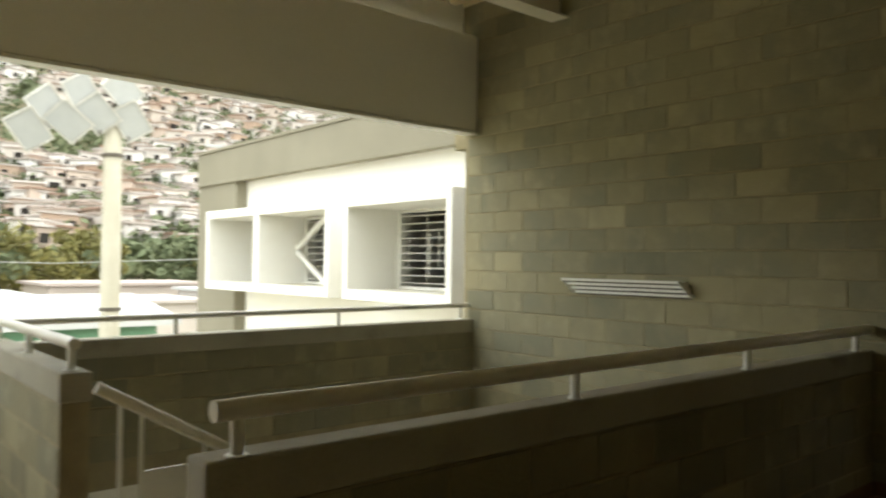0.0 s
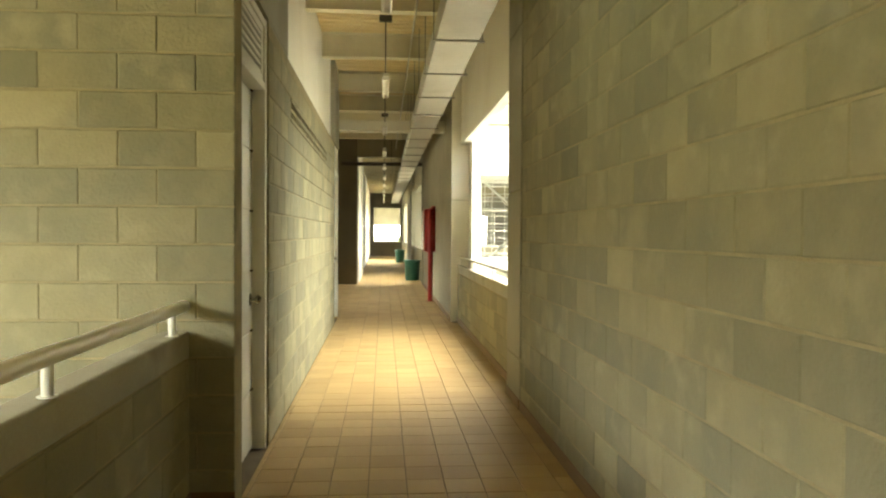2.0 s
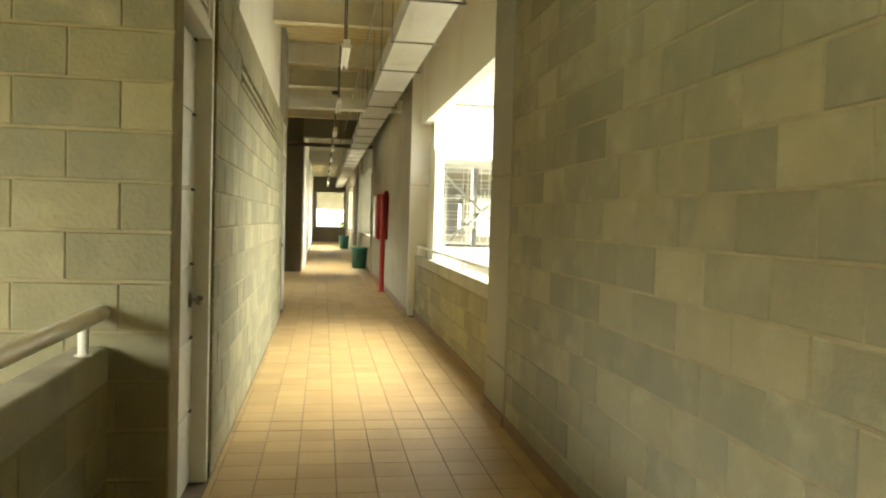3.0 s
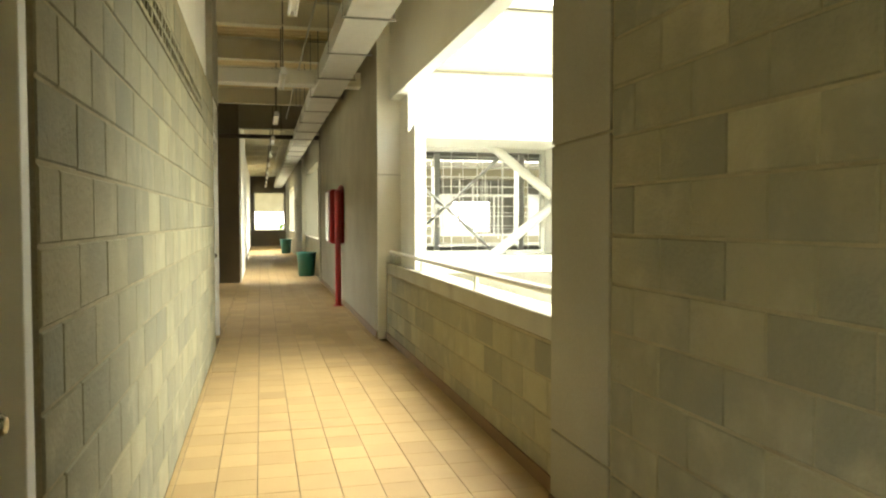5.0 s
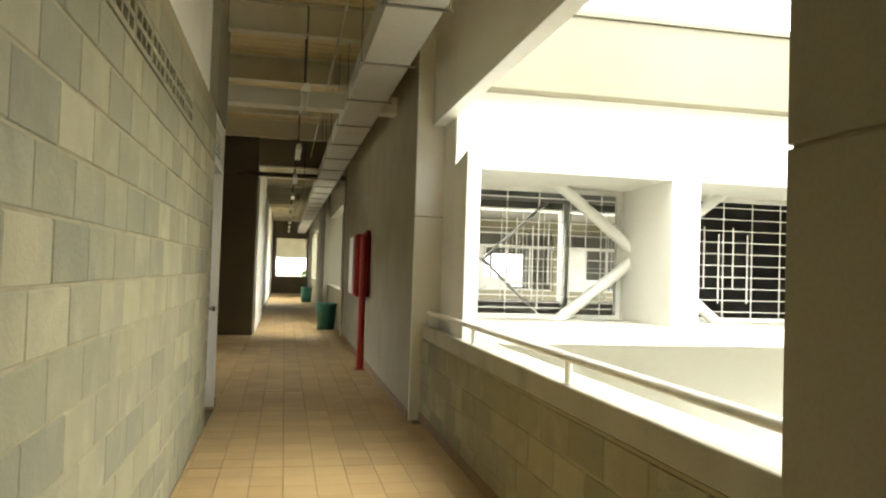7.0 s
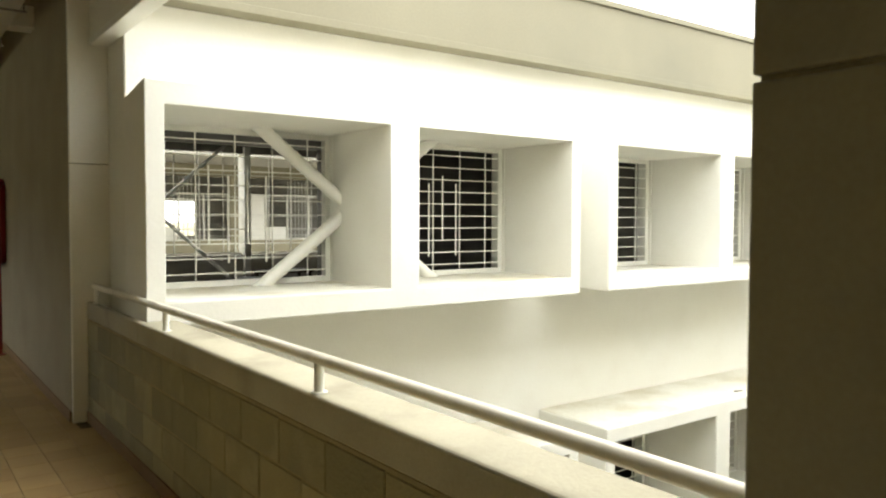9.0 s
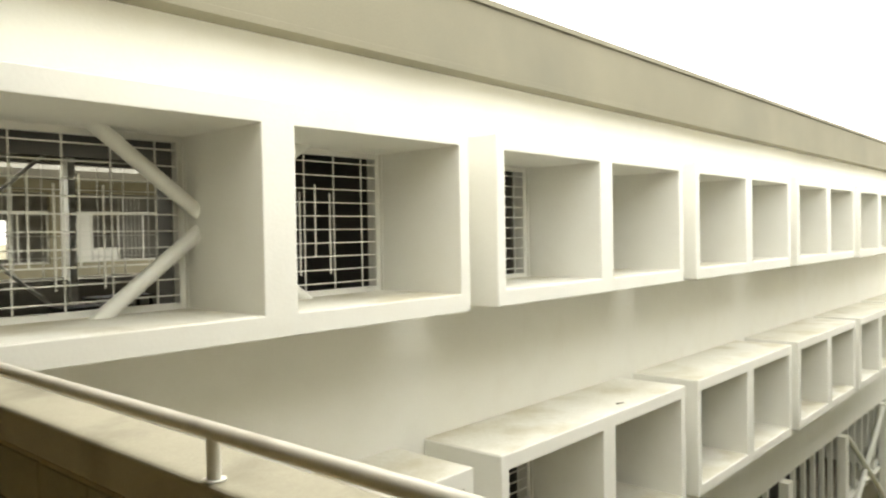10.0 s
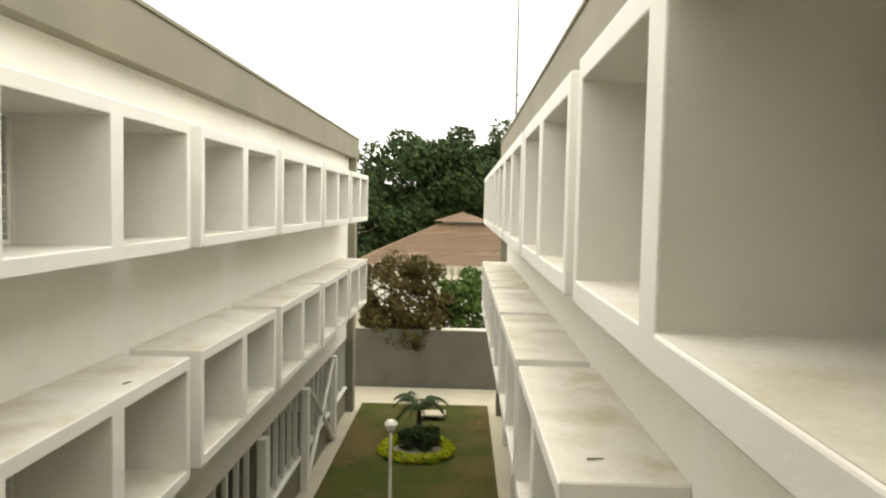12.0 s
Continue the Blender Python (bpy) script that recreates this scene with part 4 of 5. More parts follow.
# the next wing beyond, across the second yard
nx = thing("building_wing", "pale wing across the second yard", "building", at=(12, 24, -6.5))
part("wall", Solid().box((2.31, 24.0, -6.5), (30, 24.2, 0.95)), STUCCO, nx)
part("wall", Solid().box((2.31, 24.0, 2.85), (30, 24.2, 4.0)), STUCCO, nx)
for i in range(8):
    x = 2.31 + i * 3.4
    part("pier", Solid().box((x, 24.0, 0.95), (x + 0.4, 24.2, 2.85)), STUCCO, nx)
    win = part("window", Solid().box((x + 0.4, 24.12, 0.95), (x + 3.4, 24.18, 1.0)).box((x + 0.4, 24.12, 2.3), (x + 3.4, 24.18, 2.36)), WHITE_METAL, nx)
    for k in range(5):
        part("mullion", Solid().box((x + 0.4 + 0.74 * k, 24.12, 1.0), (x + 0.44 + 0.74 * k, 24.18, 2.3)), WHITE_METAL, win)
    part("panel", Solid().box((x + 0.46, 24.13, 1.0), (x + 1.12, 24.17, 2.3)), FACADE, win, "pale closed window panel")
    part("panel", Solid().box((x + 1.2, 24.13, 1.0), (x + 1.86, 24.17, 1.35)), FACADE, win, "pale closed window panel")
    for k in range(6):
        part("bar", Solid().box((x + 1.9 + 0.12 * k, 24.09, 1.0), (x + 1.915 + 0.12 * k, 24.105, 2.8)), WHITE_METAL, win)
for a, b in (((2.31, 28.0, -6.5), (30, 28.2, 1.0)), ((2.31, 28.0, 2.2), (30, 28.2, 4.0)), ((5.2, 28.0, 1.002), (6.2, 28.2, 2.198)), ((9.4, 28.0, 1.002), (30, 28.2, 2.198))):
    part("back_wall", Solid().box(a, b), ROOM, nx)
for k in range(7):
    part("mullion", Solid().box((2.7 + 0.9 * k, 28.05, 1.0), (2.79 + 0.9 * k, 28.15, 2.2)), WHITE_METAL, nx)
# Roof added over part of the yard to shade the far wall.
part("link_roof", Solid().box((2.31, 21.0, 3.2), (13.0, 24.0, 3.4)), ROOM, nx)
part("link_floor", Solid().box((2.31, 17.35, -0.25), (13.0, 24.0, -0.05)), ROOM, nx)
part("room_ceiling", Solid().box((2.31, 24.2, 3.2), (30, 28.0, 3.3)), ROOM, nx)
part("room_floor", Solid().box((2.31, 24.2, -0.2), (30, 28.0, 0)), ROOM, nx)
s = thing("antenna_mast", "thin antenna mast on the wing's roof", "antenna", at=(25, 1.98, 3.96))
part("mast", Solid().tube((25, 1.98, 3.96), (25, 1.98, 11.5), 0.04, 0.02, 8), DARK_METAL, s)
part("whip", Solid().tube((25.2, 1.88, 3.96), (25.2, 1.88, 8.0), 0.02, 0.012, 6).box((25.0, 1.87, 5.0), (25.2, 1.99, 5.04)), DARK_METAL, s)


# ---- courtyard and what lies around ----
g = Solid()
def ground_z(x, y):
    """The yard is level; far off to the west the land climbs into a hill."""
    d = -x - 95
    if d <= 0:
        return -6.62
    h = 165 * (1 - math.exp(-(d / 330.0) ** 1.35)) * (1 + 0.3 * max(0.0, min(1.0, y / 260.0)))
    return -6.62 + h * (0.86 + 0.25 * noise.noise((x * 0.004, y * 0.004, 0.3))) + 5 * noise.noise((x * 0.015, y * 0.015, 1.7)) * min(1, d / 100)


xs = [-1500, -1100, -900, -750, -650, -580] + [-520 + 14 * i for i in range(31)] + [-80, -40, 0, 60, 200, 600, 2000]
ys = [-1500, -800, -500] + [-300 + 15 * i for i in range(61)] + [800, 2000]
for x in xs:
    for y in ys:
        g.v.append((x, y, ground_z(x, y)))
for i in range(len(xs) - 1):
    for j in range(len(ys) - 1):
        k = i * len(ys) + j
        g.f.append((k, k + len(ys), k + len(ys) + 1, k + 1))
tagged(part("ground", g, HILL, None, "", smooth=False), "dry ground rising to a scrub-covered hill", "ground", kind="structure")
setting("pavement", Solid().box((-60, -40, -6.61), (60, 60, -6.52)), EARTH, "bare earth and concrete round the buildings", "ground")
setting("pavement_path", Solid().box((2.3, 7.45, -6.518), (33.5, 8.4, -6.47)).box((2.3, 1.4, -6.518), (33.5, 2.42, -6.47)).box((30.85, 2.42, -6.518), (33.5, 7.45, -6.47)), PATH_CONC, "pale concrete path round the lawn", "path")
lawn = setting("lawn", Solid().box((2.3, 2.42, -6.518), (30.85, 7.45, -6.482)), GRASS, "worn green lawn in the courtyard", "lawn")
rnd = random.Random(5)
gr = Solid()
for _ in range(16000):
    x, y = rnd.uniform(13, 30.7), rnd.uniform(2.5, 7.4)
    if noise.noise((x * 0.5, y * 0.5, 4.0)) + rnd.uniform(-0.25, 0.25) < 0.0:
        continue
    t, h = rnd.uniform(0, math.pi), rnd.uniform(0.02, 0.05)
    c, q = 0.02 * math.cos(t), 0.02 * math.sin(t)
    h *= 0.55
    gr.poly((x - c, y - q, -6.485), (x + c, y + q, -6.485), (x + rnd.uniform(-0.03, 0.03), y + rnd.uniform(-0.03, 0.03), -6.485 + h))
tagged(part("grass", gr, GRASS_BLADE), "short green grass on the lawn", "grass", kind="stuff")

yw = thing("yard_wall", "grey rendered boundary wall with a pale coping", "wall", at=(33.7, 5, -6.5))
part("wall", Solid().box((33.6, -20, -6.52), (33.8, 30, -3.95)), YARD_WALL, yw)
part("coping", Solid().box((33.56, -20, -3.948), (33.84, 4.4, -3.86)), FACADE, yw, "white coping", bevel=0.01)
for y in (-8, -4, 0, 5.2, 9.6, 14):
    part("pilaster", Solid().box((33.54, y, -6.52), (33.598, y + 0.12, -3.95)), YARD_WALL, yw)


def leaf_cloud(s, rnd, centre, radius, n, size, squash=0.8):
    """Small leaves strewn in a lumpy ball, thicker towards its rim."""
    for _ in range(n):
        d = Vector((rnd.gauss(0, 1), rnd.gauss(0, 1), rnd.gauss(0, 1))).normalized()
        r = radius * rnd.uniform(0.45, 1.0) ** 0.6 * (1 + 0.25 * noise.noise(d * 2.2 + Vector(centre)))
        p = Vector(centre) + Vector((d.x * r, d.y * r, d.z * r * squash))
        a = (d + 0.9 * Vector((rnd.gauss(0, 1), rnd.gauss(0, 1), rnd.gauss(0, 1)))).normalized()
        u = a.orthogonal().normalized() * size * rnd.uniform(0.6, 1.3)
        v = a.cross(u).normalized() * size * rnd.uniform(0.35, 0.7)
        s.poly(p - u, p + v * 0.9 + u * 0.1, p + u, p - v * 0.9 + u * 0.1)


def tree(label, base, height, crown, leaf, mat, clumps, per, clump_r, seed, trunk=0.2):
    t = thing("tree", label, "tree", at=base)
    rnd = random.Random(seed)
    bx, by, bz = base
    cx, cy, cz, rx, ry, rz = crown
    s = Solid().tube(base, (bx, by, bz + height * 0.5), trunk, trunk * 0.7, 10)
    cloud = Solid()
    for i in range(clumps):
        d = Vector((rnd.gauss(0, 1), rnd.gauss(0, 1), rnd.gauss(0, 1))).normalized()
        k = rnd.uniform(0.55, 1.0)
        c = (cx + d.x * rx * k, cy + d.y * ry * k, cz + d.z * rz * k)
        leaf_cloud(cloud, rnd, c, clump_r * rnd.uniform(0.6, 1.25), per, leaf)
        if i % 3 == 0:
            m = (bx + (c[0] - bx) * 0.3, by + (c[1] - by) * 0.3, bz + height * 0.5 + (c[2] - bz - height * 0.5) * 0.35)
            s.tube((bx, by, bz + height * rnd.uniform(0.3, 0.5)), m, trunk * 0.45, trunk * 0.3, 6).tube(m, c, trunk * 0.3, trunk * 0.08, 6)
    part("trunk", s, BARK, t, smooth=True)
    part("crown", cloud, mat, t)
    return t


tree("large dark green tree behind the tiled roof", (74, 4.5, -6.6), 12, (74, 4.0, 3.2, 8.5, 9.4, 5.8), 0.27, LEAF_DARK, 110, 330, 1.9, 11, 0.5)
tree("dark green tree beside the large tree", (66, 15.5, -6.6), 8, (66, 13.0, -1.0, 5, 6.5, 4.6), 0.27, LEAF_DARK, 60, 260, 1.7, 12, 0.4)
tree("olive-brown tree leaning over the yard wall", (35.2, 7.0, -6.6), 4.5, (35.0, 6.4, -2.85, 1.6, 2.5, 2.1), 0.1, LEAF_OLIVE, 85, 150, 0.55, 13, 0.13)
tree("fresh green shrub behind the yard wall", (36.2, 3.2, -6.6), 3.2, (36.0, 3.4, -3.0, 1.2, 1.4, 1.4), 0.13, LEAF_GREEN, 36, 130, 0.5, 14, 0.09)
tree("green hanging shrub over the yard wall", (34.4, 5.7, -6.6), 3.2, (34.1, 5.9, -4.2, 0.6, 1.3, 0.7), 0.1, LEAF_OLIVE, 22, 110, 0.4, 15, 0.07)
tree("green trees seen through the end window", (4.5, 80, -6.6), 6, (3.2, 80, -2.6, 3, 3, 3.0), 0.35, LEAF_GREEN, 30, 120, 1.5, 16, 0.3)

# house with a hipped roof and a small lantern roof
h = thing("house", "low house with a brown hipped tile roof and lantern", "house", at=(56, 3.6, -6.6))
hx, hy = 56.0, 3.6
part("wall", Solid().box((hx - 5.2, hy - 5.8, -6.6), (hx + 5.2, hy + 5.8, -2.45)), PLASTER, h)
part("eave_board", Solid().box((hx - 6.1, hy - 6.9, -2.62), (hx + 6.1, hy + 6.9, -2.42)), PLASTER, h, "pale eave board")


def hip(s, cx, cy, z0, z1, ax, ay, bx, by, n):
    """A four-sided roof in overlapping rows of tiles."""
    for i in range(n):
        t0, t1 = i / n, (i + 1) / n
        for sx, sy in ((1, 0), (-1, 0), (0, 1), (0, -1)):
            q = []
            for t, lift in ((t0, 0.02), (t1, 0.0)):
                w, d, z = ax + (bx - ax) * t, ay + (by - ay) * t, z0 + (z1 - z0) * t + lift
                q.append(((cx + sx * w, cy - d, z), (cx + sx * w, cy + d, z)) if sx else ((cx + w, cy + sy * d, z), (cx - w, cy + sy * d, z)))
            s.poly(q[0][0], q[0][1], q[1][1], q[1][0])
    return s


for r in (part("roof", hip(Solid(), hx, hy, -2.42, 0.25, 6.3, 7.3, 1.3, 1.5, 34), ROOF_TILE, h, "brown clay tile roof"), part("lantern_roof", hip(Solid(), hx, hy, 0.36, 1.0, 1.75, 1.95, 0.05, 0.05, 5), ROOF_TILE, h, "small raised lantern roof")):
    r["kind"] = "stuff"
part("lantern", Solid().box((hx - 1.2, hy - 1.4, 0.1), (hx + 1.2, hy + 1.4, 0.36)), PLASTER, h)
for i in range(9):
    part("baluster", Solid().box((hx - 5.5, hy - 2.4 + 0.45 * i, -4.2), (hx - 5.4, hy - 2.2 + 0.45 * i, -2.62)), FACADE, h)

# flower bed, palm, lamp, slab
bed = thing("flower_bed", "round bed of lime foliage round a dark shrub", "flower bed", at=(25, 4.9, -6.48))
rnd = random.Random(21)
ring, shrub = Solid(), Solid()
for i in range(46):
    t = 2 * math.pi * i / 46
    leaf_cloud(ring, rnd, (25 + 1.06 * math.cos(t), 4.9 + 1.06 * math.sin(t), -6.34), 0.2, 60, 0.07, 0.8)
for i in range(26):
    t, r = rnd.uniform(0, 6.28), 0.58 * math.sqrt(rnd.random())
    leaf_cloud(shrub, rnd, (25.3 + r * math.cos(t), 4.9 + r * math.sin(t), -6.25 + rnd.uniform(0, 0.3)), 0.28, 60, 0.08, 0.9)
part("border_leaves", ring, LEAF_LIME, bed, "lime green border leaves")
part("shrub", shrub, LEAF_DARK, bed, "dark green low shrub")
part("soil", Solid().lathe(25, 4.9, ((0.0, -6.45), (0.8, -6.46), (0.95, -6.482)), 24), EARTH, bed)


def palm(x, y, z):
    p = thing("palm", "small feather palm on the lawn", "palm", at=(x, y, z))
    rnd = random.Random(8)
    part("trunk", Solid().tube((x, y, z), (x, y, z + 0.9), 0.11, 0.08, 10), BARK, p, smooth=True)
    for i in range(13):
        s = Solid()
        t = 2 * math.pi * i / 13 + rnd.uniform(-0.15, 0.15)
        length, lift = rnd.uniform(0.8, 1.1), rnd.uniform(0.7, 1.35)
        d = Vector((math.cos(t), math.sin(t), 0))
        side = Vector((-d.y, d.x, 0))
        prev = None
        for k in range(13):
            q = k / 12
            c = Vector((x, y, z + 0.88)) + d * length * q + Vector((0, 0, lift * q * 1.35 - 1.25 * q * q))
            if prev is not None:
                s.tube(prev, c, 0.012, 0.01, 4, False)
                w = 0.34 * math.sin(math.pi * (0.12 + 0.85 * q))
                for e in (-1, 1):
                    tip = c + side * e * w + d * 0.12 + Vector((0, 0, -0.1 - 0.05 * rnd.random()))
                    s.poly(c - d * 0.035, c + d * 0.035, tip)
                    c2 = (c + prev) / 2
                    s.poly(c2 - d * 0.035, c2 + d * 0.035, tip - d * length / 24)
            prev = c
        part("frond", s, LEAF_DARK, p)


palm(27.0, 4.95, -6.48)
L = thing("garden_lamp", "slim garden lamp post with a white globe head", "lamp", at=(14, 4.74, -6.48))
part("post", Solid().tube((14, 4.74, -6.48), (14, 4.74, -2.45), 0.028, n=12), RAIL, L, smooth=True)
part("head", Solid().lathe(14, 4.74, ((0.028, -2.46), (0.07, -2.42), (0.095, -2.345), (0.085, -2.28), (0.04, -2.245), (0.0, -2.24)), 18), TUBE, L, "white globe head", smooth=True)
part("cap", Solid().lathe(14, 4.74, ((0.112, -2.33), (0.118, -2.318), (0.08, -2.25)), 18), WHITE_METAL, L)
s = thing("stone_bench", "pale stone slab bench on the lawn", "bench", at=(29, 4.55, -6.48))
part("slab", Solid().box((28.6, 4.05, -6.36), (29.35, 5.05, -6.28)), PATH_CONC, s, bevel=0.01)
for y in (4.2, 4.85):
    part("foot", Solid().box((28.75, y, -6.482), (29.2, y + 0.1, -6.36)), PATH_CONC, s)

# ---- seen beyond the stairwell: floodlight pole, sheds, hill town ----
PX, PY = -19.4, 1.0
f = thing("floodlight_pole", "tall concrete pole carrying a rack of floodlights", "floodlight", at=(PX, PY, -6.5))
part("pole", Solid().tube((PX, PY, -6.52), (PX, PY, 5.6), 0.30, 0.22, 20), POLE, f, smooth=True)
for z in (0.1, 4.2):
    part("band", Solid().lathe(PX, PY, ((0.275, z), (0.285, z + 0.02), (0.285, z + 0.08), (0.26, z + 0.1)), 20), DARK_METAL, f)
part("rack", Solid().tube((PX + 0.2, PY - 2.0, 4.6), (PX + 0.2, PY + 0.8, 6.0), 0.05, n=8).tube((PX + 0.2, PY + 0.6, 6.6), (PX + 0.2, PY - 0.3, 5.2), 0.05, n=8), DARK_METAL, f)
for i, (dy, z) in enumerate(((-2.1, 4.7), (-1.7, 5.3), (-1.2, 5.0), (-0.9, 5.75), (-0.5, 5.3), (0.1, 6.0), (0.35, 5.2))):
    m = pose(PX + 0.3, PY + dy, z, 36 + 7 * (i % 3), 24 - 9 * (i % 2), 16 * (i % 2) - 6)
    fl = part("floodlight", Solid().box((-0.06, -0.36, -0.46), (0.1, 0.36, 0.46), m), WHITE_SHEET, f, "pale square floodlight housing", bevel=0.03)
    part("rim", Solid().box((0.1, -0.38, -0.49), (0.125, 0.38, -0.45), m).box((0.1, -0.38, 0.45), (0.125, 0.38, 0.49), m).box((0.1, -0.38, -0.45), (0.125, -0.34, 0.45), m).box((0.1, 0.34, -0.45), (0.125, 0.38, 0.45), m), DUCT, fl)
    part("yoke", Solid().tube(m @ Vector((-0.06, 0, -0.2)), (PX + 0.2, PY + dy * 0.8, z - 0.55), 0.035, n=6), DARK_METAL, fl)
sh = thing("shed", "long low shed with white roof and green band", "shed", at=(-42, -1, -6.5))
part("wall", Solid().box((-52, -26, -6.52), (-38, 9, -1.9)), GREEN_BAND, sh)
part("roof", Solid().poly((-37.2, -27, -1.5), (-37.2, 10, -1.5), (-45, 10, -0.55), (-45, -27, -0.55)).poly((-45, -27, -0.55), (-45, 10, -0.55), (-53, 10, -1.5), (-53, -27, -1.5)).box((-37.4, -27, -1.9), (-37.2, 10, -1.5)), WHITE_SHEET, sh)
for i, (x, y, z, a, b) in enumerate(((-62, 14, -1.9, 5, 6), (-66, 4, -1.5, 6, 4), (-70, -6, -1.8, 5, 5), (-60, 26, -1.2, 6, 5), (-74, 18, -0.9, 5, 7))):
    hs = thing("low_house", "low pale house with a sheet roof below the hill", "house", "houses below the hill", at=(x, y, -6.6))
    part("wall", Solid().box((x - a, y - b, -6.62), (x + a, y + b, z)), HOUSE_WALLS, hs)
    part("roof", Solid().box((x - a - 0.4, y - b - 0.4, z), (x + a + 0.4, y + b + 0.4, z + 0.25)), WHITE_SHEET if i % 2 else HOUSE_ROOFS, hs)
    for j in range(3):
        part("window", Solid().box((x + a, y - b + 1 + j * 2.4, z - 2), (x + a + 0.05, y - b + 2.1 + j * 2.4, z - 0.8)), DARK, hs)
for i in range(9):
    y = -16 + i * 7.5
    tree("yellow-green tree at the foot of the hill", (-82 - 7 * (i % 3), y, -6.6), 7, (-82 - 7 * (i % 3), y, 1.0 + (i % 2), 3.8, 4.6, 3.4), 0.4, LEAF_YELLOW if i % 3 else LEAF_HILL, 30, 90, 1.6, 40 + i, 0.25)
walls, roofs, wins, woods = Solid(), Solid(), Solid(), Solid()
rnd = random.Random(33)
near_houses = 0
for _ in range(3000):
    x = -125 - 370 * rnd.random() ** 0.9
    y = rnd.uniform(-0.12, 0.62) * (-x) + rnd.uniform(-15, 15)
    z = ground_z(x, y)
    if noise.noise((x * 0.012, y * 0.012, 9.0)) > 0.3:
        continue
    a, b, c = rnd.uniform(2.0, 3.6), rnd.uniform(1.6, 3.3), rnd.uniform(3.5, 7.5)
    if x > -178 and near_houses < 70:
        near_houses += 1
        hs = thing("hill_house", "small brick or painted house on the hillside", "house", "hillside houses", at=(x, y, z))
        part("wall", Solid().box((x - a, y - b, z - 4), (x + a, y + b, z + c)), HOUSE_WALLS, hs)
        part("roof", Solid().box((x - a - 0.4, y - b - 0.4, z + c), (x + a + 0.4, y + b + 0.4, z + c + 0.35)), HOUSE_ROOFS, hs)
        for j in range(2):
            q = y - b + 0.5 + j * b
            part("window", Solid().box((x + a, q, z + c - 2.4), (x + a + 0.08, q + 1.3, z + c - 0.9)), DARK, hs)
        continue
    turn = pose(x, y, z, rnd.uniform(-7, 7), rnd.uniform(-4, 4), rnd.uniform(-40, 40))
    walls.box((-a, -b, -4), (a, b, c), turn)
    roofs.box((-a - 0.4, -b - 0.4, c), (a + 0.4, b + 0.4, c + 0.35), turn)
    for j in range(rnd.randint(1, 3)):
        q = -b + rnd.uniform(0.3, 2 * b - 1.6)
        wins.box((a, q, c - 2.4), (a + 0.08, q + 1.3, c - 0.9), turn)
for _ in range(5600):
    x = -112 - 400 * rnd.random()
    y = rnd.uniform(-0.15, 0.65) * (-x)
    leaf_cloud(woods, rnd, (x, y, ground_z(x, y) + 4), rnd.uniform(1.6, 4.4), 24, 1.0, 0.8)
hw = tagged(part("hill_houses", walls, HOUSE_WALLS), "crowded brick and white houses on the hillside", "houses", kind="stuff")
tagged(part("hill_roofs", roofs, HOUSE_ROOFS), "sheet roofs of the hillside houses", "roofs", kind="stuff")
tagged(part("hill_windows", wins, DARK), "small dark windows of the hillside houses", "windows", kind="stuff")
tagged(part("hill_woods", woods, LEAF_HILL), "green trees between the hillside houses", "trees", kind="stuff")
for x, y, z1 in ((-150, 62, 42), (-160, 74, 40), (-230, 78, 62)):
    m = thing("mast", "pale steel pylon on the hillside", "pylon", at=(x, y, ground_z(x, y)))
    part("shaft", Solid().tube((x, y, ground_z(x, y) - 1), (x, y, z1 * 0.6), 0.7, 0.35, 8), WHITE_SHEET, m)
    part("arm", Solid().box((x - 0.3, y - 3, z1 * 0.6), (x + 0.3, y + 3, z1 * 0.6 + 0.6)), WHITE_SHEET, m)
cb = thing("cable", "thin overhead wire near the pole", "cable", at=(-19, 0, 1.5))
part("wire", Solid().tube((-24, -12, 1.55), (-21, 0, 1.35), 0.012, n=5).tube((-21, 0, 1.35), (-18.5, 12, 1.85), 0.012, n=5), WHITE_SHEET, cb)


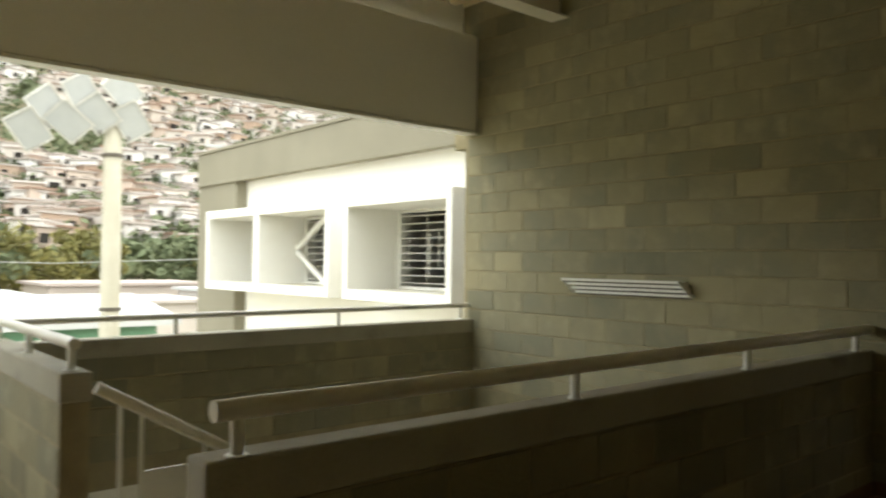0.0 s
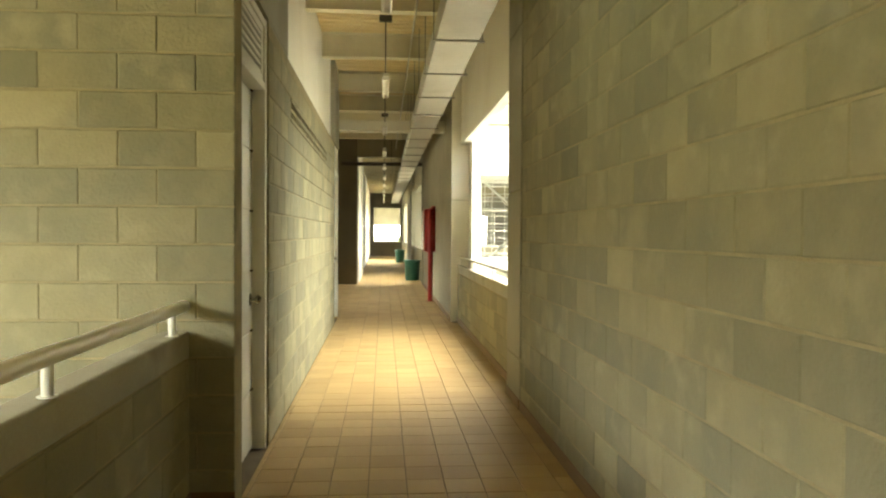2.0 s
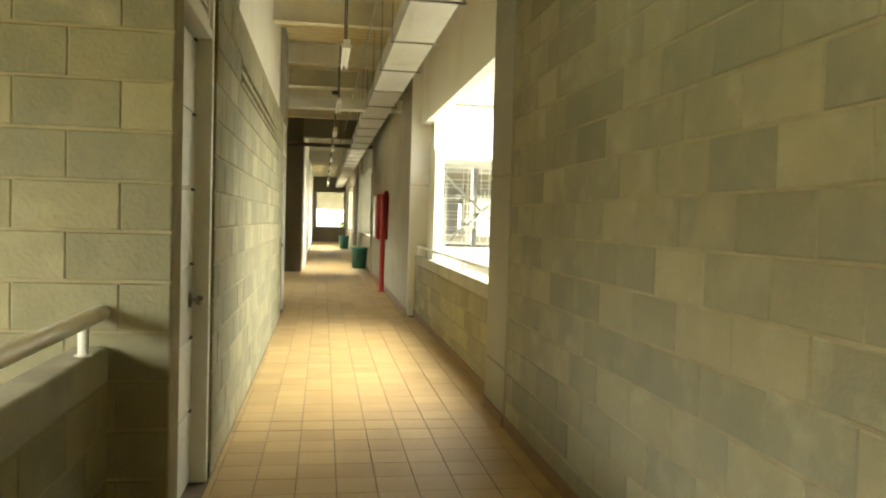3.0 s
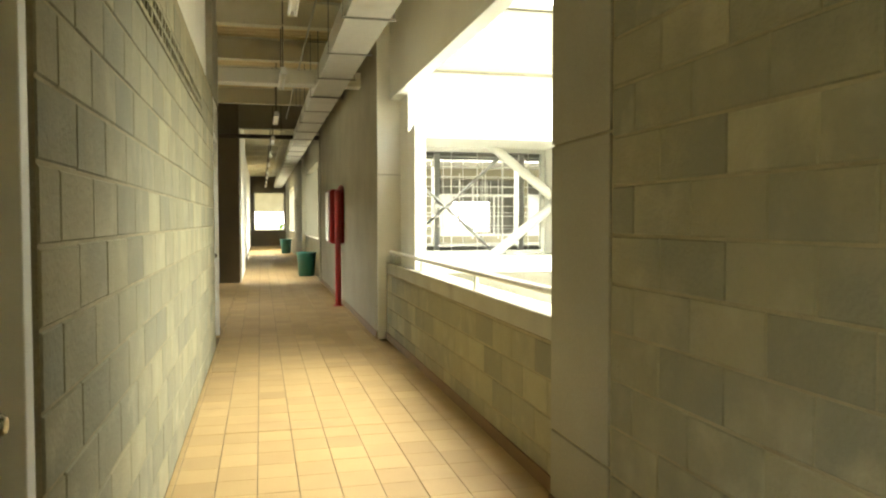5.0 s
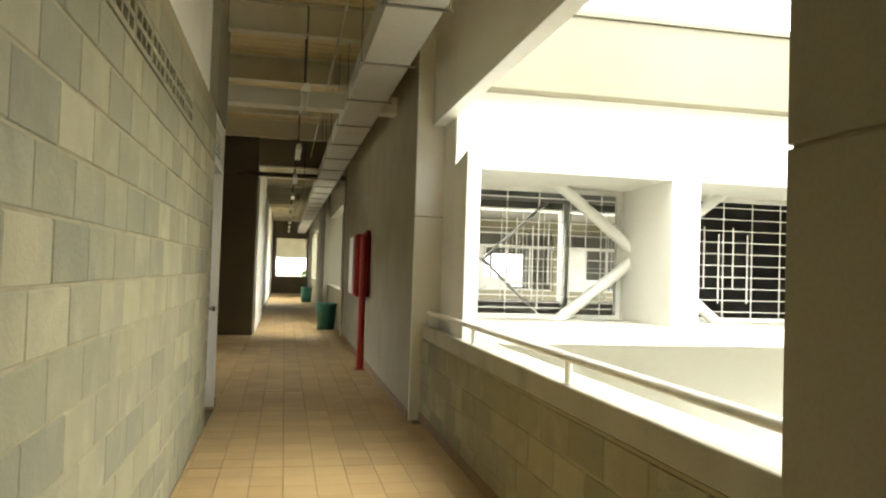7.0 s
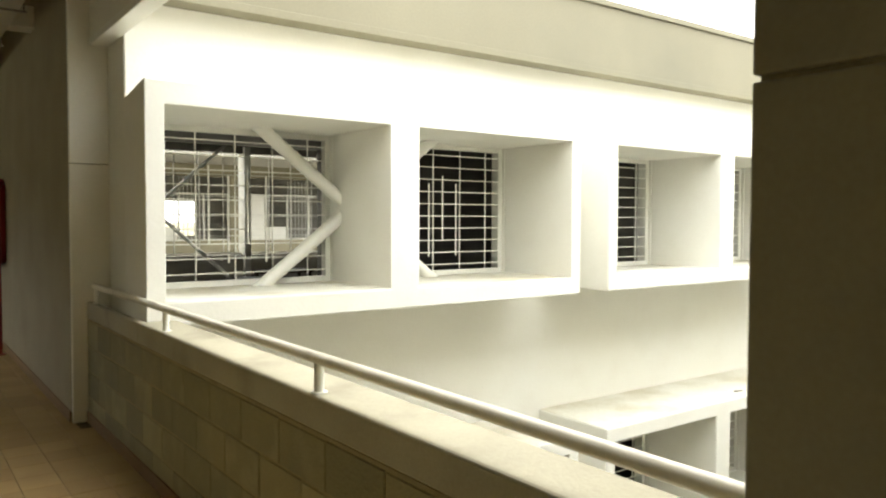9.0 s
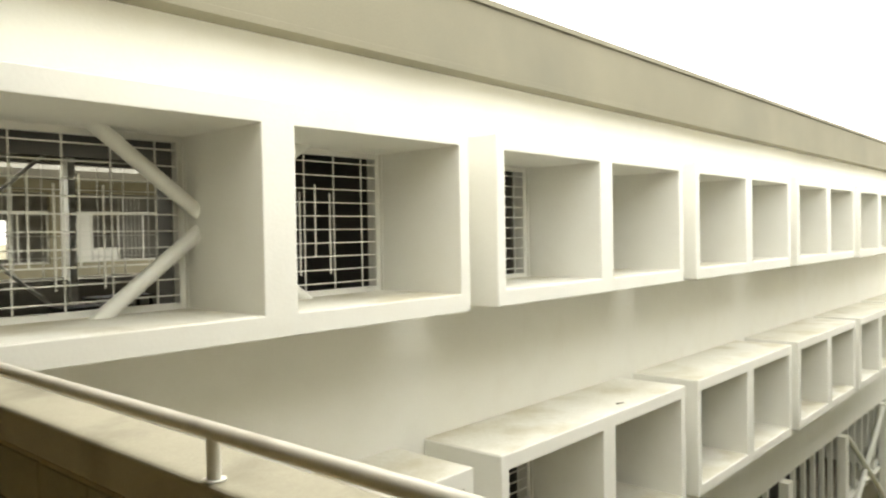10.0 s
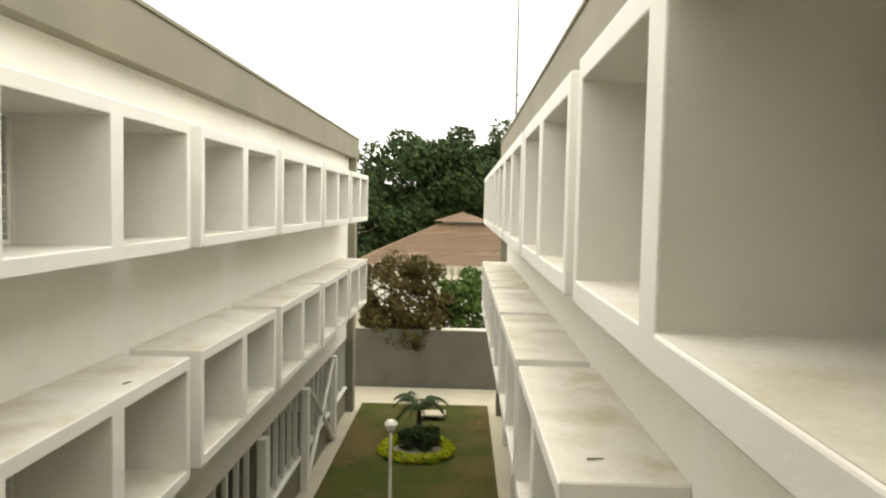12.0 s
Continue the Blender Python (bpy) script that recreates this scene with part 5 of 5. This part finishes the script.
# ---- floor tiles and blocks ----
TX, TY = 0.2222, 2.2 / 9
tile_cache = {}
tile_rest = Solid()
rows = [(2.345 + TY * k, TY) for k in range(-46, 168)]
cols = [(-0.24, 0.24 + 0.033)] + [(0.033 + TX * i, TX) for i in range(8)] + [(0.033 + TX * 8, XR - 0.033 - TX * 8)]
for y, dy in rows:
    for x, dx in cols:
        if x < 0 and y > 0:
            x, dx = 0.0, 0.033
        if x > 1.7 and Y0 < y < Y1 - TY:
            dx = XP - x
        near = 0.0 < y < 8.0
        gap = 0.0024
        k = round((y - 2.345) / TY)
        wide = 0.0085 if k % 9 == 0 or k == -1 else 0.0014
        if near and dx > 0.1:
            key = (round(dx, 3), round(dy, 3), wide)
            if key not in tile_cache:
                tile_cache[key] = Solid().pillow((gap, wide, -0.012), (dx - gap, dy - 0.0016, 0.0), 0.0015, "z").mesh("tile", TILE)
            ob = new("tile", tile_cache[key])
            ob.location = (x, y, rnd.uniform(-0.0006, 0.0004))
            ob.parent = floor
        elif y > -9 and y < END - 0.2:
            tile_rest.pillow((x + gap, y + wide, -0.012), (x + dx - gap, y + dy - 0.0016, 0.0), 0.0015, "z")
y = -9.0
while y < -4.6:
    x = -4.08
    while x < -0.4:
        tile_rest.pillow((x + 0.003, y + 0.002, -0.012), (x + TX - 0.003, y + TY - 0.002, 0.0), 0.0015, "z")
        x += TX
    y += TY
for i in range(35):
    for j in range(9):
        x, y = -2.0 + TX * j, 9.05 + TY * i
        tile_rest.pillow((x + 0.003, y + 0.002, -0.012), (min(x + TX, -0.002) - 0.003, y + TY - 0.002, 0.0), 0.0015, "z")
ob = part("tiles", tile_rest, TILE, floor)
ob["kind"] = "stuff"

block_wall(w1, "y", 0.0, -1, -4.2, 0.0, -1.6, 4.2, 0.2, near=(-4.2, 0.0))
block_wall(we, "x", XR, -1, -8.99, 2.092, 0.0, 4.2, 0.1, near=(-3.2, 2.1))
block_wall(ww, "x", 0.0, 1, W0, W1, 0.0, 2.8, 0.0, near=(0.9, 9.02), skip=lambda a, b, z: abs(z - VZ) < 0.05 and b > V0 + 0.01 and a < V1 - 0.01)
block_wall(pe, "x", XP, -1, Y0, Y1 - 0.05, 0.0, 0.8, 0.1)
block_wall(pn, "x", -0.24, 1, -4.55, -0.01, 0.0, 0.8, 0.15)
block_wall(ps, "y", -4.44, -1, -4.08, -2.15, 0.0, 0.8, 0.1)
block_wall(pw, "x", -4.095, 1, -9.0, -0.02, 0.0, 0.8, 0.1)
vent_blocks()
